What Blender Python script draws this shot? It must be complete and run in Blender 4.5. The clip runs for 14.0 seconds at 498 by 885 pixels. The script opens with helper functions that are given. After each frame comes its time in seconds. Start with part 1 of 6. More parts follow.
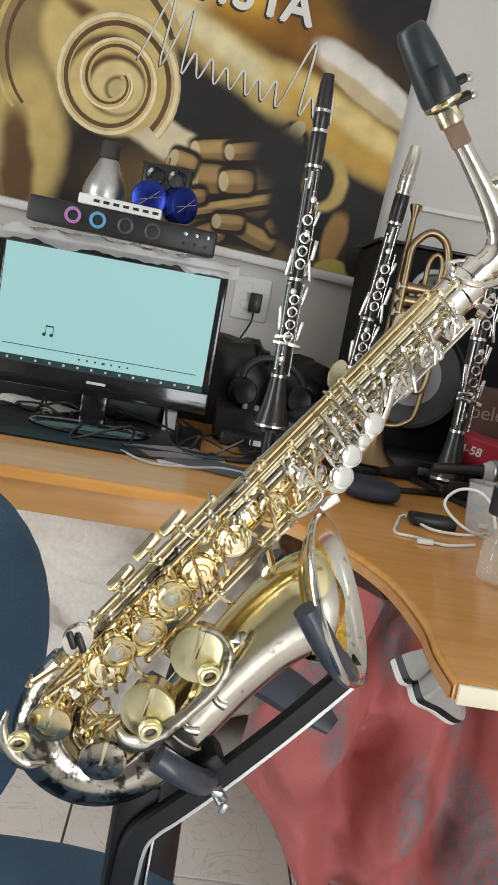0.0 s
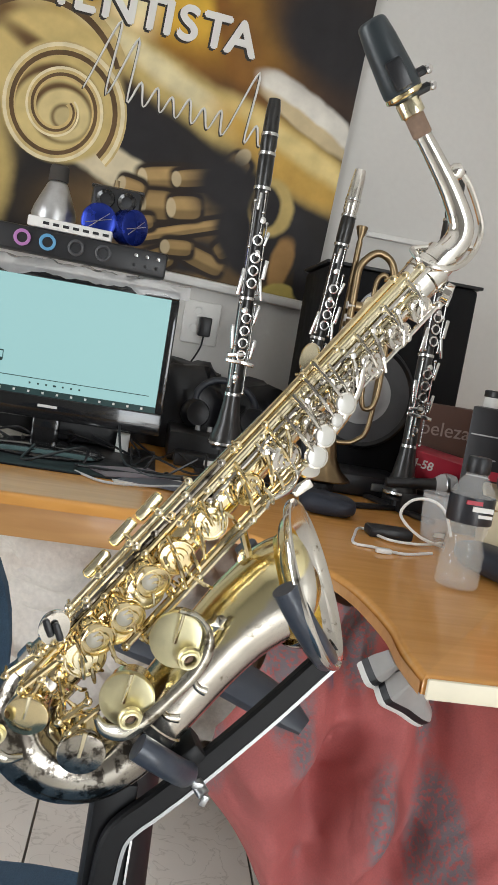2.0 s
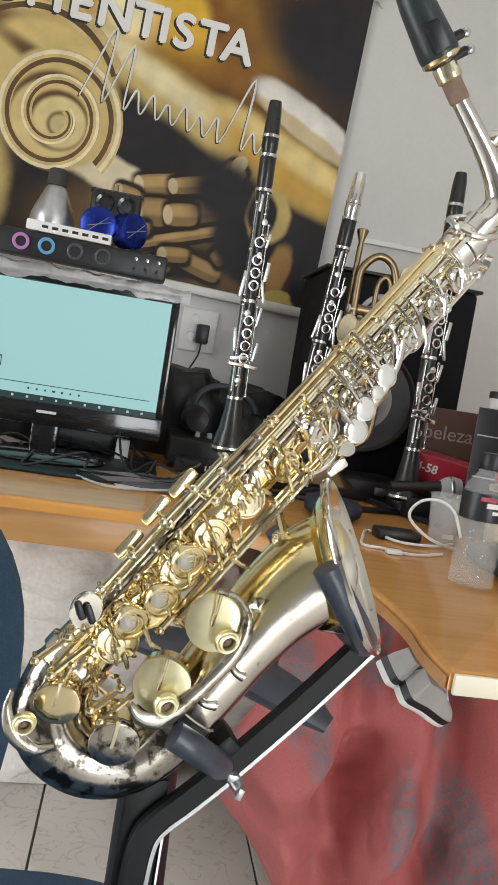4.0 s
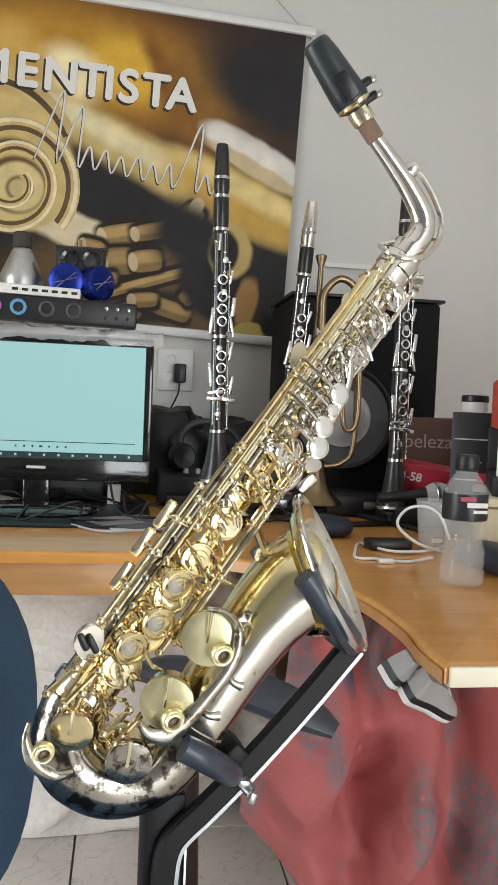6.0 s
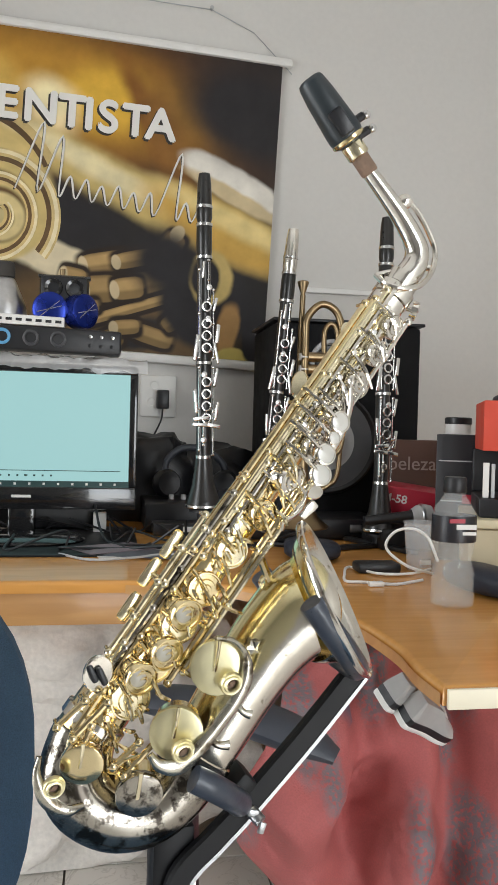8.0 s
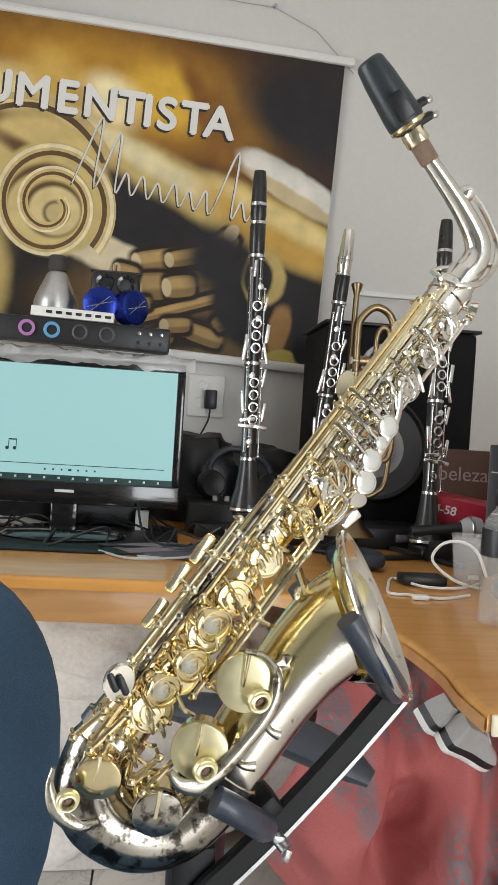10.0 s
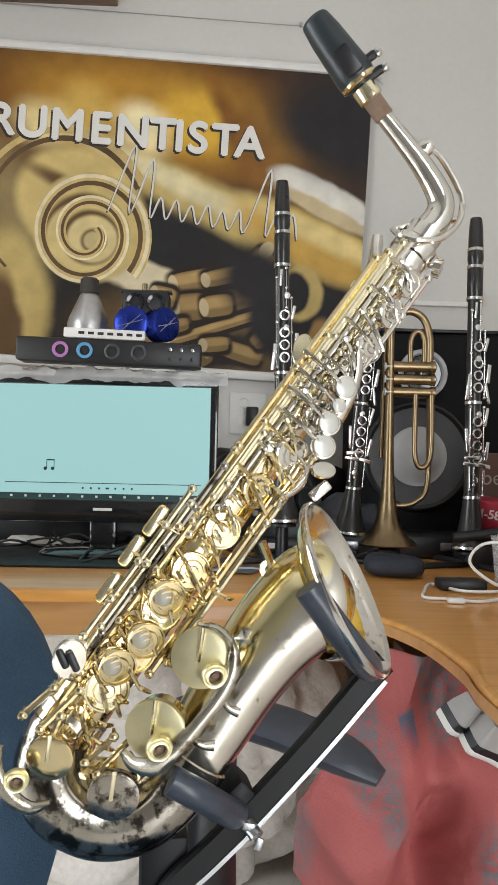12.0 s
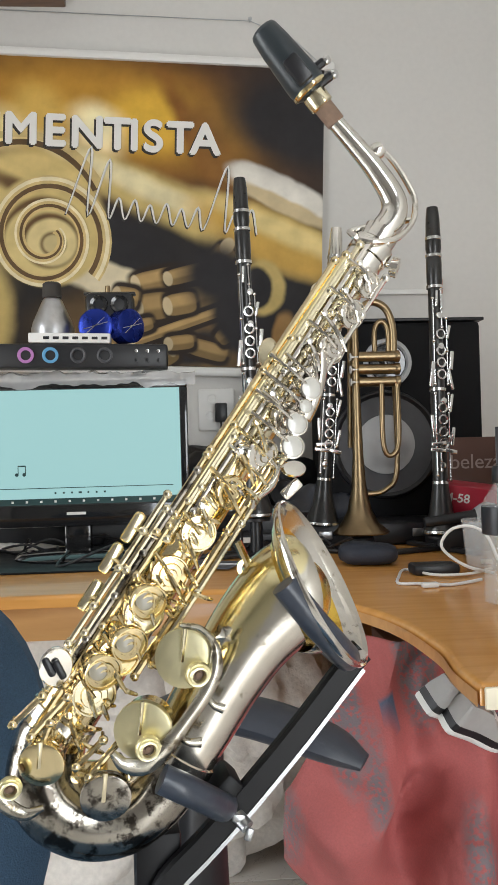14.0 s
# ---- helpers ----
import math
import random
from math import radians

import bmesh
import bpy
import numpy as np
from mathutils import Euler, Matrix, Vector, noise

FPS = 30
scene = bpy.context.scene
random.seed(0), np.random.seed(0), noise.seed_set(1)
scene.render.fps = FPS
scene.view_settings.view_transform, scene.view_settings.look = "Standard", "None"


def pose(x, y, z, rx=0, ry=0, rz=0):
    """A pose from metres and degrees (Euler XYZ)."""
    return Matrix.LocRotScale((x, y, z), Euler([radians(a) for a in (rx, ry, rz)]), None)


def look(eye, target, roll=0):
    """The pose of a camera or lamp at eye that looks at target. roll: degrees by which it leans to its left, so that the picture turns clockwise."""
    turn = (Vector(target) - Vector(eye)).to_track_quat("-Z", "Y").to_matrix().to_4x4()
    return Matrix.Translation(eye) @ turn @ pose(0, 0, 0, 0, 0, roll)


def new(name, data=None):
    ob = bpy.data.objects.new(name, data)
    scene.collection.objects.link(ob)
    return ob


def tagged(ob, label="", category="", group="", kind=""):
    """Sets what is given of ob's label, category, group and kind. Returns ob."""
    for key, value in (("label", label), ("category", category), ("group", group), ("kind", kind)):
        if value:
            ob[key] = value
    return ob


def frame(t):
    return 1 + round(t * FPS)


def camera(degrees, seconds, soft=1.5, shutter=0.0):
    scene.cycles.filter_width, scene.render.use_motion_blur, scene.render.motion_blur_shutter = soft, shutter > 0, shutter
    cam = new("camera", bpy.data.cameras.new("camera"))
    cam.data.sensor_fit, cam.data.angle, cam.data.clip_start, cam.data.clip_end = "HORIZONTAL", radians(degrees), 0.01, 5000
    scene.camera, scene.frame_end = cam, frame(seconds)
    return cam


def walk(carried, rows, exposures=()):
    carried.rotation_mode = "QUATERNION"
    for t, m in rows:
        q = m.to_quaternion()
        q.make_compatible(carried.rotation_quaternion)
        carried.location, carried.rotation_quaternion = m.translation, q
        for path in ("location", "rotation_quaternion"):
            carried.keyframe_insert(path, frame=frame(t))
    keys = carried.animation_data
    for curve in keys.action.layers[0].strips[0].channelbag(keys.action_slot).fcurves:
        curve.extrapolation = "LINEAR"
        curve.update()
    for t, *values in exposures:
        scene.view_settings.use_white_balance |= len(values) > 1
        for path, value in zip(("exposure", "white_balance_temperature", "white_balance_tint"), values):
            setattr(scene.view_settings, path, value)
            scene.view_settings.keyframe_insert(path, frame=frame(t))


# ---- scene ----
cam = camera(34.1, 14.0)
PATH = [
    (0, (0.224, 0.098, 1.07), (0.374, 2.066, 0.744), 10.4),
    (0.5, (0.199, 0.065, 1.057), (0.363, 2.041, 0.799), 9.5),
    (1, (0.207, 0.073, 1.045), (0.411, 2.045, 0.779), 10.1),
    (1.5, (0.207, 0.08, 1.035), (0.449, 2.048, 0.779), 10.9),
    (2, (0.211, 0.092, 1.035), (0.478, 2.062, 0.814), 9.6),
    (2.5, (0.2, 0.096, 1.03), (0.501, 2.064, 0.838), 9.7),
    (3, (0.188, 0.116, 1.013), (0.497, 2.084, 0.834), 10.1),
    (5.3, (0.192, 0.095, 1.0), (0.461, 2.07, 0.836), 5.3),
    (5.5, (0.196, 0.09, 1.0), (0.473, 2.065, 0.855), 4.3),
    (6, (0.196, 0.067, 1.004), (0.498, 2.041, 0.906), 2.4),
    (6.5, (0.197, 0.051, 1.005), (0.525, 2.023, 0.943), 1.4),
    (7, (0.198, 0.042, 1.006), (0.561, 2.009, 0.969), 1.4),
    (7.5, (0.199, 0.058, 1.003), (0.572, 2.023, 0.967), 1.6),
    (8, (0.178, 0.064, 1.007), (0.532, 2.032, 0.969), 1.5),
    (8.5, (0.167, 0.07, 1.012), (0.475, 2.045, 0.976), 2.3),
    (9, (0.161, 0.094, 1.011), (0.458, 2.072, 0.978), 3.6),
    (9.2, (0.16, 0.109, 1.011), (0.455, 2.087, 0.977), 4.1),
    (11.3, (0.25, 0.066, 0.982), (0.367, 2.063, 0.966), 1.3),
    (11.5, (0.25, 0.071, 0.978), (0.355, 2.068, 1.006), 1.3),
    (12, (0.262, 0.106, 0.97), (0.33, 2.105, 1.0), 1.3),
    (12.5, (0.27, 0.121, 0.967), (0.337, 2.12, 0.994), -0.2),
    (13, (0.267, 0.121, 0.967), (0.362, 2.119, 0.991), -0.9),
    (13.5, (0.263, 0.112, 0.972), (0.387, 2.108, 0.993), -1.0),
    (14, (0.261, 0.092, 0.976), (0.402, 2.087, 0.989), -1.6),
]
walk(cam, [(t, look(eye, target, roll)) for t, eye, target, roll in PATH])

# ---- light ----
world = bpy.data.worlds.new("world")
scene.world = world
world.use_nodes = True
wn = world.node_tree.nodes
sky = wn.new("ShaderNodeTexSky")
sky.sky_type, sky.sun_disc = "NISHITA", False
sky.sun_elevation, sky.sun_rotation = radians(40), radians(200)
world.node_tree.links.new(sky.outputs[0], wn["Background"].inputs[0])
wn["Background"].inputs[1].default_value = 0.12
sun_data = bpy.data.lights.new("sun", "SUN")
sun_data.energy, sun_data.angle, sun_data.color = 2.0, radians(1), (1, 0.95, 0.88)
sun = new("sun", sun_data)
sun.matrix_basis = look((2, -6, 6), (1.5, -1.5, 0.3))


def opening_lamp(name, x, y, z, tx, ty, tz, sx, sy, power, colour):
    data = bpy.data.lights.new(name, "AREA")
    data.shape, data.size, data.size_y, data.energy, data.color = "RECTANGLE", sx, sy, power, colour
    lamp = new(name, data)
    lamp.matrix_basis = look((x, y, z), (tx, ty, tz))


# Lamp in an unseen doorway; highlights point to light from the rear right.
opening_lamp("unseen_light", 1.3, -1.66, 1.06, 1.3, 0, 1.06, 0.8, 2.0, 40, (0.93, 0.97, 1.0))
# Added lamp without a known source; it brightens the space below the desk.
opening_lamp("unseen_light", -1.76, 0.45, 1.06, 0, 0.45, 1.06, 0.9, 2.0, 35, (0.95, 0.98, 1.0))


# ---- materials ----
def material(name, colour, rough=0.5, metal=0.0, grain=30.0, amount=0.15, bump=0.0, stains=2.5, spec=0.5, coat=0.0, transmission=0.0, alpha=1.0):
    """A surface with fine grain and broad stains in object space."""
    m = bpy.data.materials.new(name)
    m.use_nodes = True
    n, l = m.node_tree.nodes, m.node_tree.links
    b = n["Principled BSDF"]
    tc = n.new("ShaderNodeTexCoord")
    fine, wide = n.new("ShaderNodeTexNoise"), n.new("ShaderNodeTexNoise")
    fine.inputs["Scale"].default_value, wide.inputs["Scale"].default_value = grain, stains
    fine.inputs["Detail"].default_value = 6
    for t in (fine, wide):
        l.new(tc.outputs["Object"], t.inputs["Vector"])
    add = n.new("ShaderNodeMath")
    add.operation = "ADD"
    l.new(fine.outputs[0], add.inputs[0]), l.new(wide.outputs[0], add.inputs[1])
    rng = n.new("ShaderNodeMapRange")
    rng.inputs["From Min"].default_value, rng.inputs["From Max"].default_value = 0.6, 1.4
    rng.inputs["To Min"].default_value, rng.inputs["To Max"].default_value = 1 - amount, 1 + amount
    l.new(add.outputs[0], rng.inputs["Value"])
    mul = n.new("ShaderNodeVectorMath")
    mul.operation = "SCALE"
    mul.inputs[0].default_value = colour[:3]
    l.new(rng.outputs[0], mul.inputs["Scale"])
    l.new(mul.outputs[0], b.inputs["Base Color"])
    r2 = n.new("ShaderNodeMapRange")
    r2.inputs["To Min"].default_value, r2.inputs["To Max"].default_value = max(0.02, rough * 0.75), min(1, rough * 1.3)
    l.new(fine.outputs[0], r2.inputs["Value"]), l.new(r2.outputs[0], b.inputs["Roughness"])
    b.inputs["Metallic"].default_value = metal
    b.inputs["Specular IOR Level"].default_value = spec
    b.inputs["Coat Weight"].default_value = coat
    b.inputs["Transmission Weight"].default_value = transmission
    b.inputs["Alpha"].default_value = alpha
    if bump:
        bp = n.new("ShaderNodeBump")
        bp.inputs["Strength"].default_value, bp.inputs["Distance"].default_value = bump, 0.002
        l.new(fine.outputs[0], bp.inputs["Height"]), l.new(bp.outputs[0], b.inputs["Normal"])
    return m


def glowing(name, colour, strength):
    m = bpy.data.materials.new(name)
    m.use_nodes = True
    b = m.node_tree.nodes["Principled BSDF"]
    b.inputs["Base Color"].default_value = (*[c * 0.1 for c in colour], 1)
    b.inputs["Emission Color"].default_value, b.inputs["Emission Strength"].default_value = (*colour, 1), strength
    return m


def wood(name, dark, light, rough=0.35, scale=6.0, coat=0.2):
    m = bpy.data.materials.new(name)
    m.use_nodes = True
    n, l = m.node_tree.nodes, m.node_tree.links
    b, tc, mp = n["Principled BSDF"], n.new("ShaderNodeTexCoord"), n.new("ShaderNodeMapping")
    mp.inputs["Scale"].default_value = (scale, scale * 9, scale * 9)
    no = n.new("ShaderNodeTexNoise")
    no.inputs["Scale"].default_value, no.inputs["Detail"].default_value, no.inputs["Distortion"].default_value = 1.0, 8, 0.6
    ramp = n.new("ShaderNodeValToRGB")
    ramp.color_ramp.elements[0].color, ramp.color_ramp.elements[1].color = (*dark, 1), (*light, 1)
    ramp.color_ramp.elements[0].position, ramp.color_ramp.elements[1].position = 0.3, 0.7
    l.new(tc.outputs["Object"], mp.inputs["Vector"]), l.new(mp.outputs[0], no.inputs["Vector"])
    l.new(no.outputs[0], ramp.inputs[0]), l.new(ramp.outputs[0], b.inputs["Base Color"])
    b.inputs["Roughness"].default_value, b.inputs["Coat Weight"].default_value = rough, coat
    return m


def worn_metal(name, colour, dark, rough, share=0.33):
    """Plated metal with dark tarnish in specks and blotches."""
    m = material(name, colour, rough, 1.0, grain=60, amount=0.16, bump=0.08, stains=18)
    n, l = m.node_tree.nodes, m.node_tree.links
    b = n["Principled BSDF"]
    base = b.inputs["Base Color"].links[0].from_socket
    tc, spots, rg, mx = n.new("ShaderNodeTexCoord"), n.new("ShaderNodeTexNoise"), n.new("ShaderNodeMapRange"), n.new("ShaderNodeMix")
    spots.inputs["Scale"].default_value, spots.inputs["Detail"].default_value, spots.inputs["Roughness"].default_value = 75, 7, 0.68
    rg.inputs["From Min"].default_value, rg.inputs["From Max"].default_value = share + 0.06, share - 0.03
    mx.data_type = "RGBA"
    mx.inputs["B"].default_value = (*dark, 1)
    l.new(tc.outputs["Object"], spots.inputs["Vector"]), l.new(spots.outputs[0], rg.inputs["Value"])
    l.new(rg.outputs[0], mx.inputs["Factor"]), l.new(base, mx.inputs["A"]), l.new(mx.outputs["Result"], b.inputs["Base Color"])
    return m


WALL = material("wall_paint", (0.655, 0.64, 0.61), 0.7, grain=60, amount=0.04, bump=0.15, stains=1.2)
# Grey chosen for the unseen rear wall so the metal reflects darker tones.
WALL_GREY = material("grey_reflection_wall", (0.3, 0.29, 0.28), 0.7, grain=60, amount=0.05, bump=0.15, stains=1.2)
CEIL = material("ceiling_paint", (0.8, 0.79, 0.77), 0.8, amount=0.03)
GROUT = material("grout", (0.16, 0.15, 0.13), 0.9)
BEECH = wood("beech_laminate", (0.6, 0.275, 0.066), (0.7, 0.34, 0.092), 0.24)
BEECH_SIDE = wood("beech_side", (0.5, 0.25, 0.085), (0.6, 0.32, 0.115), 0.4)
EDGE = material("cream_edge_band", (0.86, 0.78, 0.6), 0.45, amount=0.06)
BLACK = material("black_plastic", (0.012, 0.012, 0.014), 0.4, amount=0.2)
GLOSS = material("glossy_black", (0.012, 0.012, 0.013), 0.12, coat=0.5)
FOAM = material("grey_foam", (0.042, 0.05, 0.068), 0.3, grain=150, amount=0.2, bump=0.15, stains=30)
RUBBER = material("black_rubber_foam", (0.04, 0.045, 0.058), 0.45, grain=120, bump=0.2)
TUBE = material("black_powder_coat", (0.009, 0.009, 0.01), 0.45, spec=0.25)
STEEL = material("chromed_steel", (0.75, 0.75, 0.74), 0.2, 1.0)
ZINC = material("zinc_steel", (0.45, 0.46, 0.47), 0.32, 1.0, bump=0.1)
GOLD = worn_metal("lacquered_brass", (0.86, 0.72, 0.43), (0.36, 0.25, 0.11), 0.15)
PALE = worn_metal("pale_worn_brass", (0.84, 0.76, 0.54), (0.36, 0.28, 0.16), 0.2)
SILVER = worn_metal("worn_silver_plate", (0.82, 0.79, 0.73), (0.34, 0.31, 0.26), 0.14)
TARNISH = worn_metal("tarnished_silver", (0.42, 0.39, 0.34), (0.07, 0.06, 0.05), 0.17, 0.46)
OLDBRASS = material("old_brass", (0.3, 0.22, 0.125), 0.33, 1.0, grain=40, amount=0.2, stains=12)
PEARL = material("pearl_button", (0.6, 0.58, 0.53), 0.15, amount=0.06, coat=0.6)
CORK = material("cork", (0.2, 0.13, 0.09), 0.85, grain=200, amount=0.3, bump=0.4)
EBONY = material("ebony_wood", (0.02, 0.019, 0.018), 0.3, grain=80, amount=0.3, coat=0.2)
NICKEL = material("nickel_keys", (0.8, 0.8, 0.79), 0.2, 1.0, grain=80)
NAVY = material("navy_weave", (0.062, 0.12, 0.195), 0.9, grain=700, amount=0.4, bump=0.9, stains=5)
WHITE = material("white_plastic", (0.78, 0.77, 0.74), 0.4, amount=0.04)
CARD = material("cardboard_brown", (0.11, 0.056, 0.042), 0.8, amount=0.15)
RED = material("red_card", (0.6, 0.07, 0.04), 0.5, amount=0.1)
CRIMSON = material("crimson_card", (0.42, 0.022, 0.045), 0.4, amount=0.1)
BEIGE = material("beige_plastic", (0.5, 0.42, 0.28), 0.5, amount=0.08)
BLUE = material("blue_anodised", (0.012, 0.03, 0.25), 0.25, 0.7, amount=0.2)
GREY = material("grey_paper_cone", (0.5, 0.5, 0.5), 0.6, amount=0.1)
WRAP = material("clear_wrap", (0.88, 0.88, 0.88), 0.22, grain=25, bump=0.8, alpha=0.4)
SCREEN = glowing("lit_screen", (0.33, 0.58, 0.58), 0.95)
INK = material("screen_ink", (0.02, 0.06, 0.06), 0.4)
PAPER = material("paper", (0.75, 0.73, 0.7), 0.7, amount=0.08)
SKIN = material("white_leather", (0.4, 0.39, 0.375), 0.5, amount=0.1, bump=0.2)
FUR = material("cream_fleece", (0.84, 0.8, 0.74), 0.95, grain=90, amount=0.15, bump=1.0, stains=6)
WATER = material("clear_bottle", (0.9, 0.91, 0.9), 0.06, amount=0.02, alpha=0.16)


# ---- mesh tools ----
def add_box(bm, size, centre=(0, 0, 0), bevel=0.0, m=None, segments=2):
    made = bmesh.ops.create_cube(bm, size=1.0)["verts"]
    bmesh.ops.scale(bm, vec=size, verts=made)
    if bevel:
        edges = list({e for v in made for e in v.link_edges})
        res = bmesh.ops.bevel(bm, geom=edges, offset=bevel, segments=segments, affect="EDGES", profile=0.5)
        made = list({v for f in res["faces"] for v in f.verts} | {v for v in made if v.is_valid})
    bmesh.ops.translate(bm, vec=centre, verts=made)
    if m is not None:
        bmesh.ops.transform(bm, matrix=m, verts=made)
    return made


def add_lathe(bm, profile, m=None, n=24, sy=1.0):
    """Turns rows of (radius, height) round z."""
    m = m or Matrix()
    rings = []
    for r, z in profile:
        if r < 1e-6:
            rings.append([bm.verts.new(m @ Vector((0, 0, z)))])
        else:
            rings.append([bm.verts.new(m @ Vector((r * math.cos(a), sy * r * math.sin(a), z))) for a in (2 * math.pi * k / n for k in range(n))])
    for a, b in zip(rings, rings[1:]):
        for k in range(n):
            q = [a[k % len(a)], a[(k + 1) % len(a)], b[(k + 1) % len(b)], b[k % len(b)]]
            q = [v for i, v in enumerate(q) if v not in q[:i]]
            if len(q) > 2:
                bm.faces.new(q)
    return bm


def smooth_path(points, steps):
    """A Catmull-Rom path through points."""
    p = [Vector(q) for q in points]
    p = [2 * p[0] - p[1], *p, 2 * p[-1] - p[-2]]
    out = []
    for a, b, c, d in zip(p, p[1:], p[2:], p[3:]):
        for k in range(steps):
            t = k / steps
            out.append(0.5 * (2 * b + (c - a) * t + (2 * a - 5 * b + 4 * c - d) * t * t + (3 * b - a - 3 * c + d) * t**3))
    return [*out, p[-2]]


def add_tube(bm, points, radii, n=10, steps=1, caps=True, flat=1.0):
    """A tube along points; radii: one number or one for each point. flat: how far it is squeezed across."""
    if not isinstance(radii, (list, tuple)):
        radii = [radii] * len(points)
    if steps > 1:
        knots = [(r, 0, 0) for r in radii]
        radii = [max(v.x, 1e-4) for v in smooth_path(knots, steps)]
        points = smooth_path(points, steps)
    p = [Vector(q) for q in points]
    side = None
    rings = []
    for i, c in enumerate(p):
        way = (p[min(i + 1, len(p) - 1)] - p[max(i - 1, 0)]).normalized()
        if side is None:
            side = way.orthogonal().normalized()
            if abs(way.z) < 0.99 and flat != 1.0:
                side = way.cross(Vector((0, 0, 1))).normalized()
        side = (side - way * side.dot(way)).normalized()
        up = way.cross(side)
        rings.append([bm.verts.new(c + radii[i] * (side * math.cos(a) + up * flat * math.sin(a))) for a in (2 * math.pi * k / n for k in range(n))])
    for a, b in zip(rings, rings[1:]):
        for k in range(n):
            bm.faces.new((a[k], a[(k + 1) % n], b[(k + 1) % n], b[k]))
    if caps:
        bm.faces.new(rings[0][::-1]), bm.faces.new(rings[-1])
    return bm


def upright(base, top):
    """A pose at base whose z axis points to top and whose x axis stays level."""
    z = (Vector(top) - Vector(base)).normalized()
    y = z.cross(Vector((1, 0, 0))).normalized()
    x = y.cross(z)
    m = Matrix((x, y, z)).transposed().to_4x4()
    return Matrix.Translation(base) @ m


def aim(at, way, up=(0, 0, 1)):
    """A pose at a place, whose z axis points along way."""
    q = Vector(way).to_track_quat("Z", "Y")
    return Matrix.Translation(at) @ q.to_matrix().to_4x4()


def part(name, bm, mat, parent=None, label="", smooth=True):
    bmesh.ops.recalc_face_normals(bm, faces=bm.faces)
    me = bpy.data.meshes.new(name)
    bm.to_mesh(me)
    bm.free()
    if smooth:
        me.shade_smooth()
        me.set_sharp_from_angle(angle=radians(38))
    me.materials.append(mat)
    ob = new(name, me)
    if parent:
        ob.parent = parent
    if label:
        tagged(ob, label)
    return ob


def shared(name, me, m, parent):
    ob = new(name, me)
    ob.parent, ob.matrix_basis = parent, m
    return ob


def thing(name, label, category, m=None, group="", kind=""):
    ob = new(name)
    ob.empty_display_size = 0.05
    if m is not None:
        ob.matrix_basis = m
    return tagged(ob, label, category, group, kind)


def box(name, size, centre, mat, parent=None, bevel=0.002, label="", m=None):
    bm = bmesh.new()
    add_box(bm, size, centre, bevel, m)
    return part(name, bm, mat, parent, label)


def tube(name, points, radii, mat, parent=None, n=10, steps=1, label="", flat=1.0):
    return part(name, add_tube(bmesh.new(), points, radii, n, steps, True, flat), mat, parent, label)


def lathe(name, profile, mat, parent=None, m=None, n=24, label="", sy=1.0):
    return part(name, add_lathe(bmesh.new(), profile, m, n, sy), mat, parent, label)


def lettering(name, text, size, m, mat, parent, depth=0.001, bold=0.0, spread=0.0):
    """Raised letters in the built-in font as a mesh."""
    cu = bpy.data.curves.new(name, "FONT")
    cu.body, cu.size, cu.extrude, cu.offset = text, size, depth, bold
    tmp = bpy.data.objects.new(name, cu)
    scene.collection.objects.link(tmp)
    me = bpy.data.meshes.new_from_object(tmp.evaluated_get(bpy.context.evaluated_depsgraph_get()))
    bpy.data.objects.remove(tmp)
    if spread:
        bm = bmesh.new()
        for dx, dy, dz in ((0, 0, 0), (spread, 0, 0.00004), (spread / 2, spread / 2, 0.00008), (spread / 2, -spread / 2, 0.00012)):
            had = set(bm.verts)
            bm.from_mesh(me)
            bmesh.ops.translate(bm, vec=(dx, dy, dz), verts=[v for v in bm.verts if v not in had])
        bm.to_mesh(me)
        bm.free()
    me.materials.clear()
    me.materials.append(mat)
    ob = new(name, me)
    ob.parent, ob.matrix_basis = parent, m
    return ob


# ---- room ----
X0, X1, Y0, Y1, H = -1.8, 1.8, -1.7, 2.52, 2.75
room_kind = dict(kind="structure")


def wall(name, size, centre, label):
    return tagged(box(name, size, centre, WALL, bevel=0), label, "wall", **room_kind)


wall("wall_north", (X1 - X0 + 0.3, 0.15, H), (0, Y1 + 0.075, H / 2), "off-white painted plaster wall behind the desk")
wall("wall_east", (0.15, Y1 - Y0, H), (X1 + 0.075, (Y0 + Y1) / 2, H / 2), "off-white painted plaster side wall")


def holed_wall(name, along_x, fixed, a0, a1, w0, w1, z0, z1, label):
    """An unseen wall with one opening through it for a lamp."""
    bm = bmesh.new()
    for lo, hi, zl, zh in ((a0, w0, 0, H), (w1, a1, 0, H), (w0, w1, 0, z0), (w0, w1, z1, H)):
        size, centre = (hi - lo, 0.15, zh - zl), ((lo + hi) / 2, fixed, (zl + zh) / 2)
        if not along_x:
            size, centre = (size[1], size[0], size[2]), (centre[1], centre[0], centre[2])
        add_box(bm, size, centre)
    return tagged(part(name, bm, WALL_GREY if along_x else WALL, smooth=False), label, "wall", **room_kind)


# Unseen rear wall, greyed for reflections; its doorway is assumed for the lamp.
holed_wall("wall_south", True, Y0 - 0.075, X0, X1, 0.87, 1.73, 0.0, 2.1, "unseen grey rear wall toned for darker reflections, with an assumed doorway")
# This doorway is added only to hold the west lamp.
holed_wall("wall_west", False, X0 - 0.075, Y0, Y1, -0.05, 0.95, 0.0, 2.1, "unseen off-white plaster side wall with a doorway added for light")
tagged(box("ceiling", (X1 - X0 + 0.3, Y1 - Y0 + 0.3, 0.1), (0, (Y0 + Y1) / 2, H + 0.05), CEIL, bevel=0), "plain white plaster ceiling", "ceiling", **room_kind)
